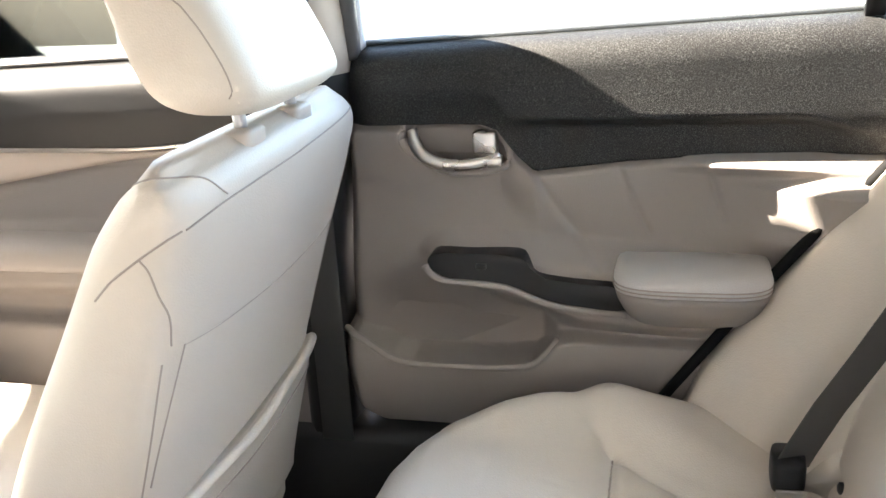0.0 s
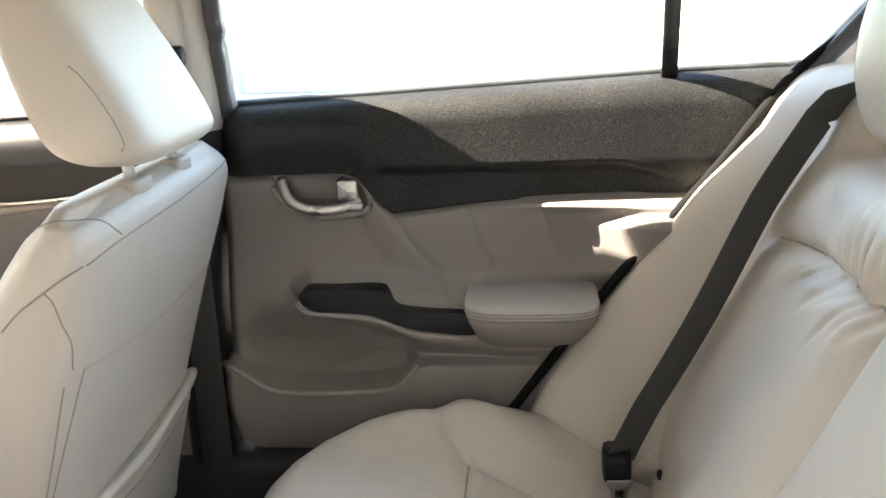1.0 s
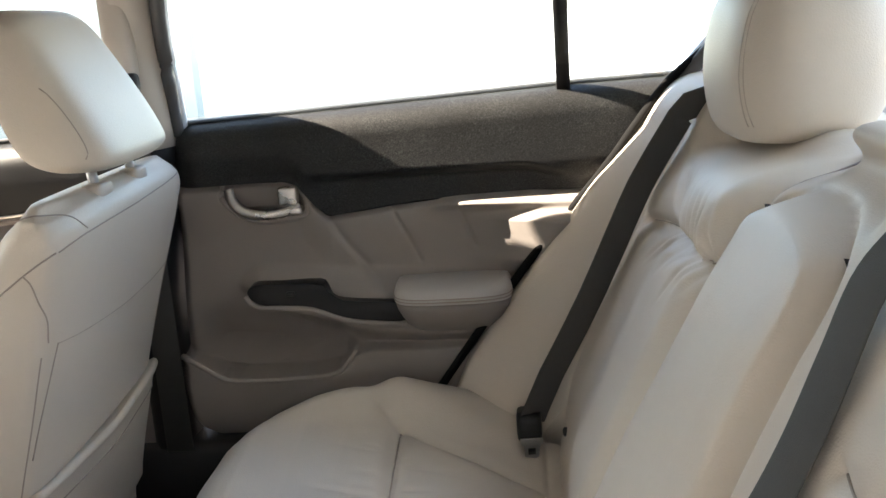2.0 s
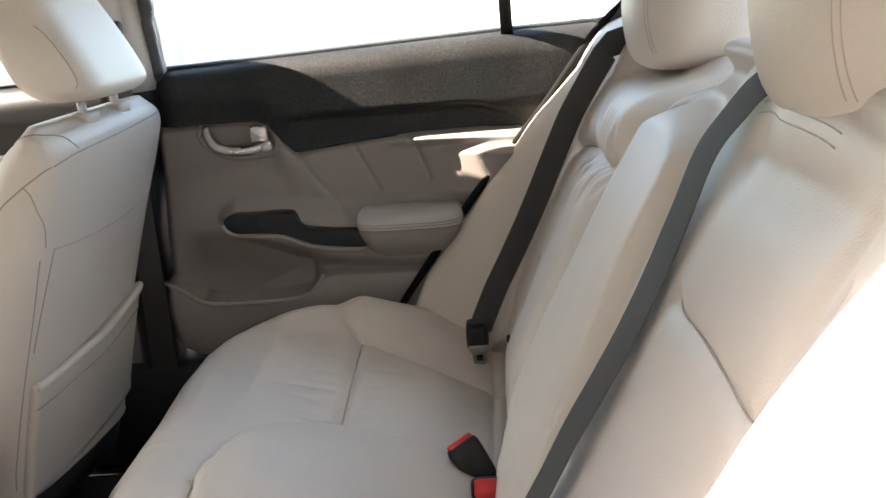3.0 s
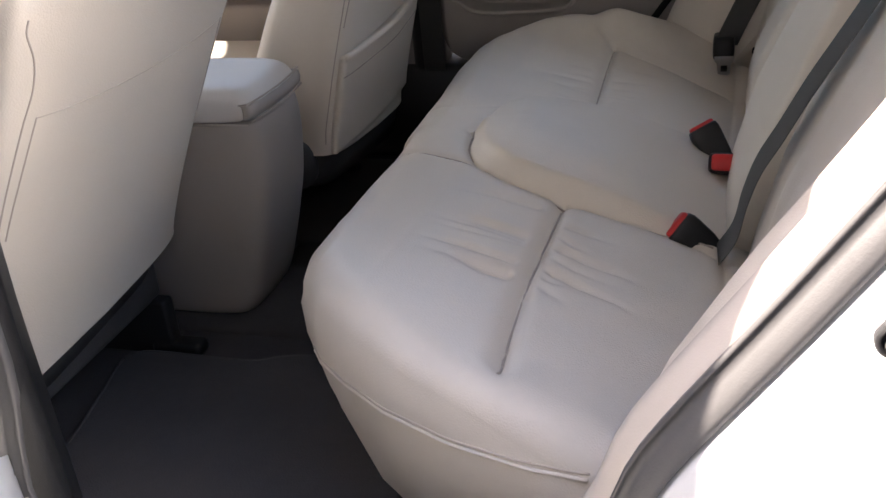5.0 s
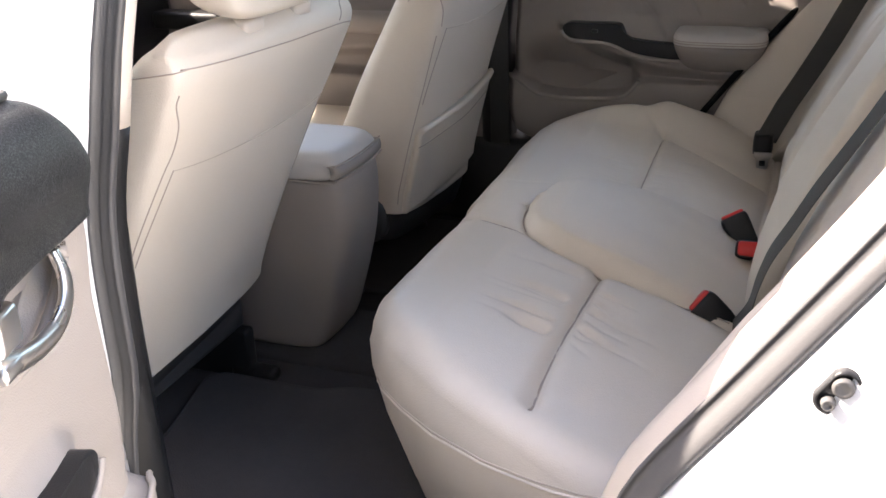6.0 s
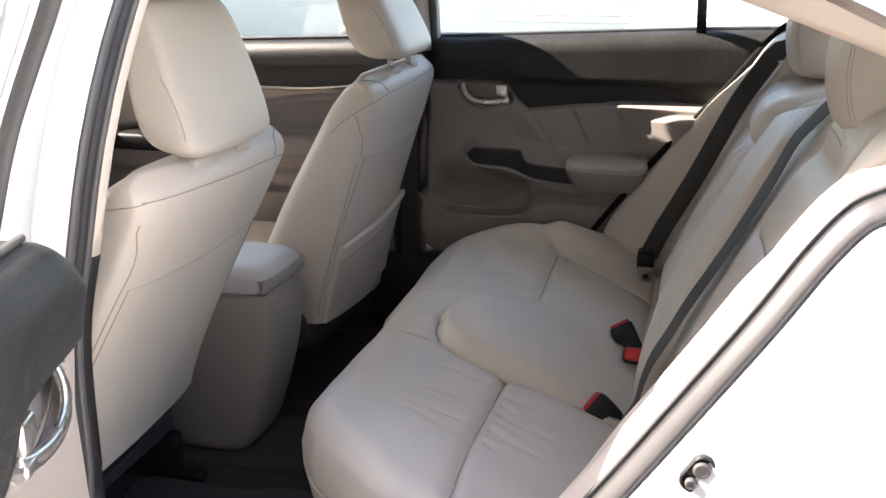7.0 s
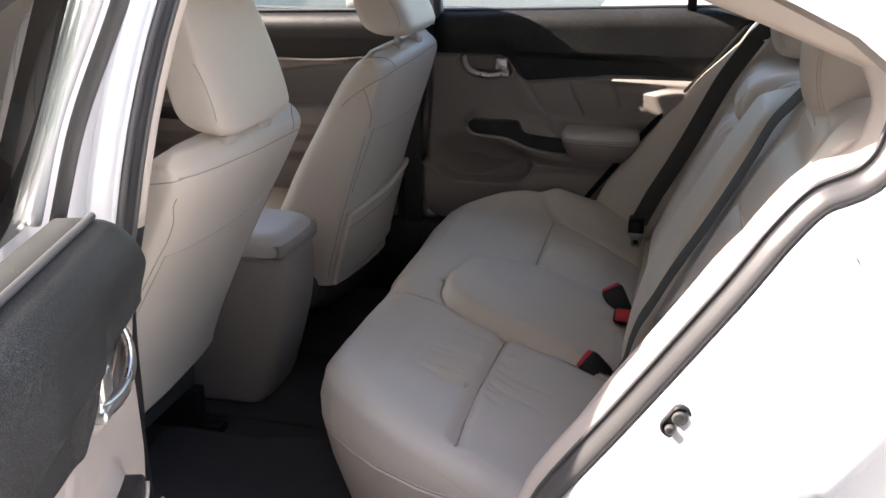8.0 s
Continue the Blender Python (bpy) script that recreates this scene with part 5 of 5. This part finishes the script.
    for z, k in ((0.40, 0.94), (0.42, 1.0), (0.47, 1.0), (0.51, 0.98), (0.528, 0.92)):
        loops.append([(-0.84 + p * 0.24 * k, yc + q * 0.235 * k, z) for p, q in squircle(40, 4)])
    part("seat_cushion", loft(loops), LEATHER, t, "beige leather cushion")
    # unseen side block, added to stop sun slipping past the far seat
    v0, v1 = sorted((yc + inn * 0.225, yc + inn * 0.268))
    if pocket:
        part("side_valance", box(-1.02, -0.53, v0, v1, 0.30, 0.575, 0.012, 3), SHELL, t, "unseen black side block added to keep sun off the floor")
    part("seat_frame", box(-1.06, -0.62, yc - 0.20, yc + 0.20, 0.33, 0.41, 0.01), SHELL, t, "black seat frame below the cushion")
    for s in (-1, 1):
        rail = part("seat_rail", box(-1.05, -0.60, yc + s * 0.18 - 0.014, yc + s * 0.18 + 0.014, 0.238, 0.335, 0.006), DARK, t, "black seat rail")
        part("rail_foot", box(-0.64, -0.555, yc + s * 0.18 - 0.017, yc + s * 0.18 + 0.017, 0.238, 0.262, 0.008, 3), DARK, rail, "black rail end cover")
    return t


def laid_back(yc, place, degrees):
    """Turns a seat back about a cross axis, from its upright place to another."""
    return pose(place[0], yc, place[1], 0, degrees, 0) @ Matrix.Translation((0.6, -yc, -0.24))


front_seat(True, 0.37, 0.420, 0.93, 0.88)
front_seat(False, -0.352, 0.440, 0.95, 0.72, 0.013, laid_back(-0.352, (-0.769, 0.251), 9.5))


# ---- centre console ----
def console():
    t = thing("centre_console", (-0.55, -0.01, 0.266), "beige centre console with a padded armrest lid", "console")
    yc = -0.010
    zs = [0.262, 0.275, 0.30, 0.33, 0.36, 0.40, 0.46, 0.53, 0.575, 0.590]
    xb = [-0.512, -0.500, -0.488, -0.479, -0.470, -0.459, -0.445, -0.437, -0.438, -0.441]
    wd = [0.080, 0.084, 0.086, 0.088, 0.090, 0.092, 0.094, 0.095, 0.095, 0.093]
    def cut(b, front, w, z, power=9):
        # the rear face bows a little
        return [((b + front) / 2 + p * (b - front) / 2 + (0.008 * (1 - q * q) - 0.008 if p > 0 else 0), yc + q * w, z) for p, q in squircle(80, power)]
    part("console_body", loft(smooth_loops([cut(b, -1.0, w, z) for z, b, w in zip(zs, xb, wd)], 3)), PANEL, t, "beige console body")
    lid = part("armrest_lid", loft(smooth_loops([cut(b, -0.85, w, z, 8) for z, b, w in ((0.594, -0.442, 0.092), (0.597, -0.438, 0.095), (0.612, -0.437, 0.0955), (0.626, -0.442, 0.094), (0.636, -0.452, 0.088), (0.641, -0.466, 0.078), (0.643, -0.49, 0.062))], 3)), ARM, t, "padded grey-beige armrest lid")
    # hinge band across the lid's rear face, with its shadow gaps
    band = part("hinge_band", loft([[(x, yc + y * 0.090, z) for y in np.linspace(-1, 1, 15)] + [(x - 0.012, yc + y * 0.090, z) for y in np.linspace(1, -1, 15)] for x, z in ((-0.4425, 0.5965), (-0.4365, 0.5990), (-0.4350, 0.608), (-0.4365, 0.6175), (-0.4425, 0.6195))]), PANEL, lid, "beige hinge cover")
    for v in band.data.vertices:
        v.co.x -= 0.008 * ((v.co.y - yc) / 0.095) ** 2
    for z, x in ((0.5955, -0.4365), (0.6215, -0.4385)):
        line = [Vector((x - 0.008 * (y / 0.095) ** 2, yc + y, z)) for y in np.linspace(-0.092, 0.092, 17)]
        part("lid_gap", tube(line, 0.0016, 6), SEAM, lid)
    part("lid_gap", tube([Vector((x, yc - 0.0945, 0.5925)) for x in np.linspace(-0.80, -0.448, 12)], 0.0016, 6), SEAM, lid)
    # unseen block between the seats, added to stop sun reaching the rear floor
    part("console_front", box(-1.30, -0.70, yc - 0.115, yc + 0.115, 0.25, 0.54, 0.03, 3), PANEL, t, "unseen beige block added ahead of the console against the sun")


console()


# ---- floor mat ----
def mat(sign):
    t = thing("floor_mat", (-0.42, sign * 0.42, 0.24), "black carpet floor mat with a bound edge", "floor mat", "floor mats")
    o = smooth2([(-0.668, 0.225), (-0.655, 0.203), (-0.62, 0.196), (-0.47, 0.198), (-0.42, 0.18), (-0.36, 0.172), (-0.17, 0.175), (-0.155, 0.19), (-0.15, 0.22), (-0.15, 0.58), (-0.16, 0.60), (-0.60, 0.60), (-0.622, 0.585), (-0.628, 0.43), (-0.65, 0.31)], 4)
    o = [(x, sign * y) for x, y in o]
    part("mat_carpet", prism(o, "z", 0.241, 0.252, 0.003), MAT, t, smooth=False)
    part("mat_binding", tube([Vector((x, y, 0.2495)) for x, y in o + [o[0]]], 0.004, 6), MAT, t, "bound edge")


mat(1)
mat(-1)
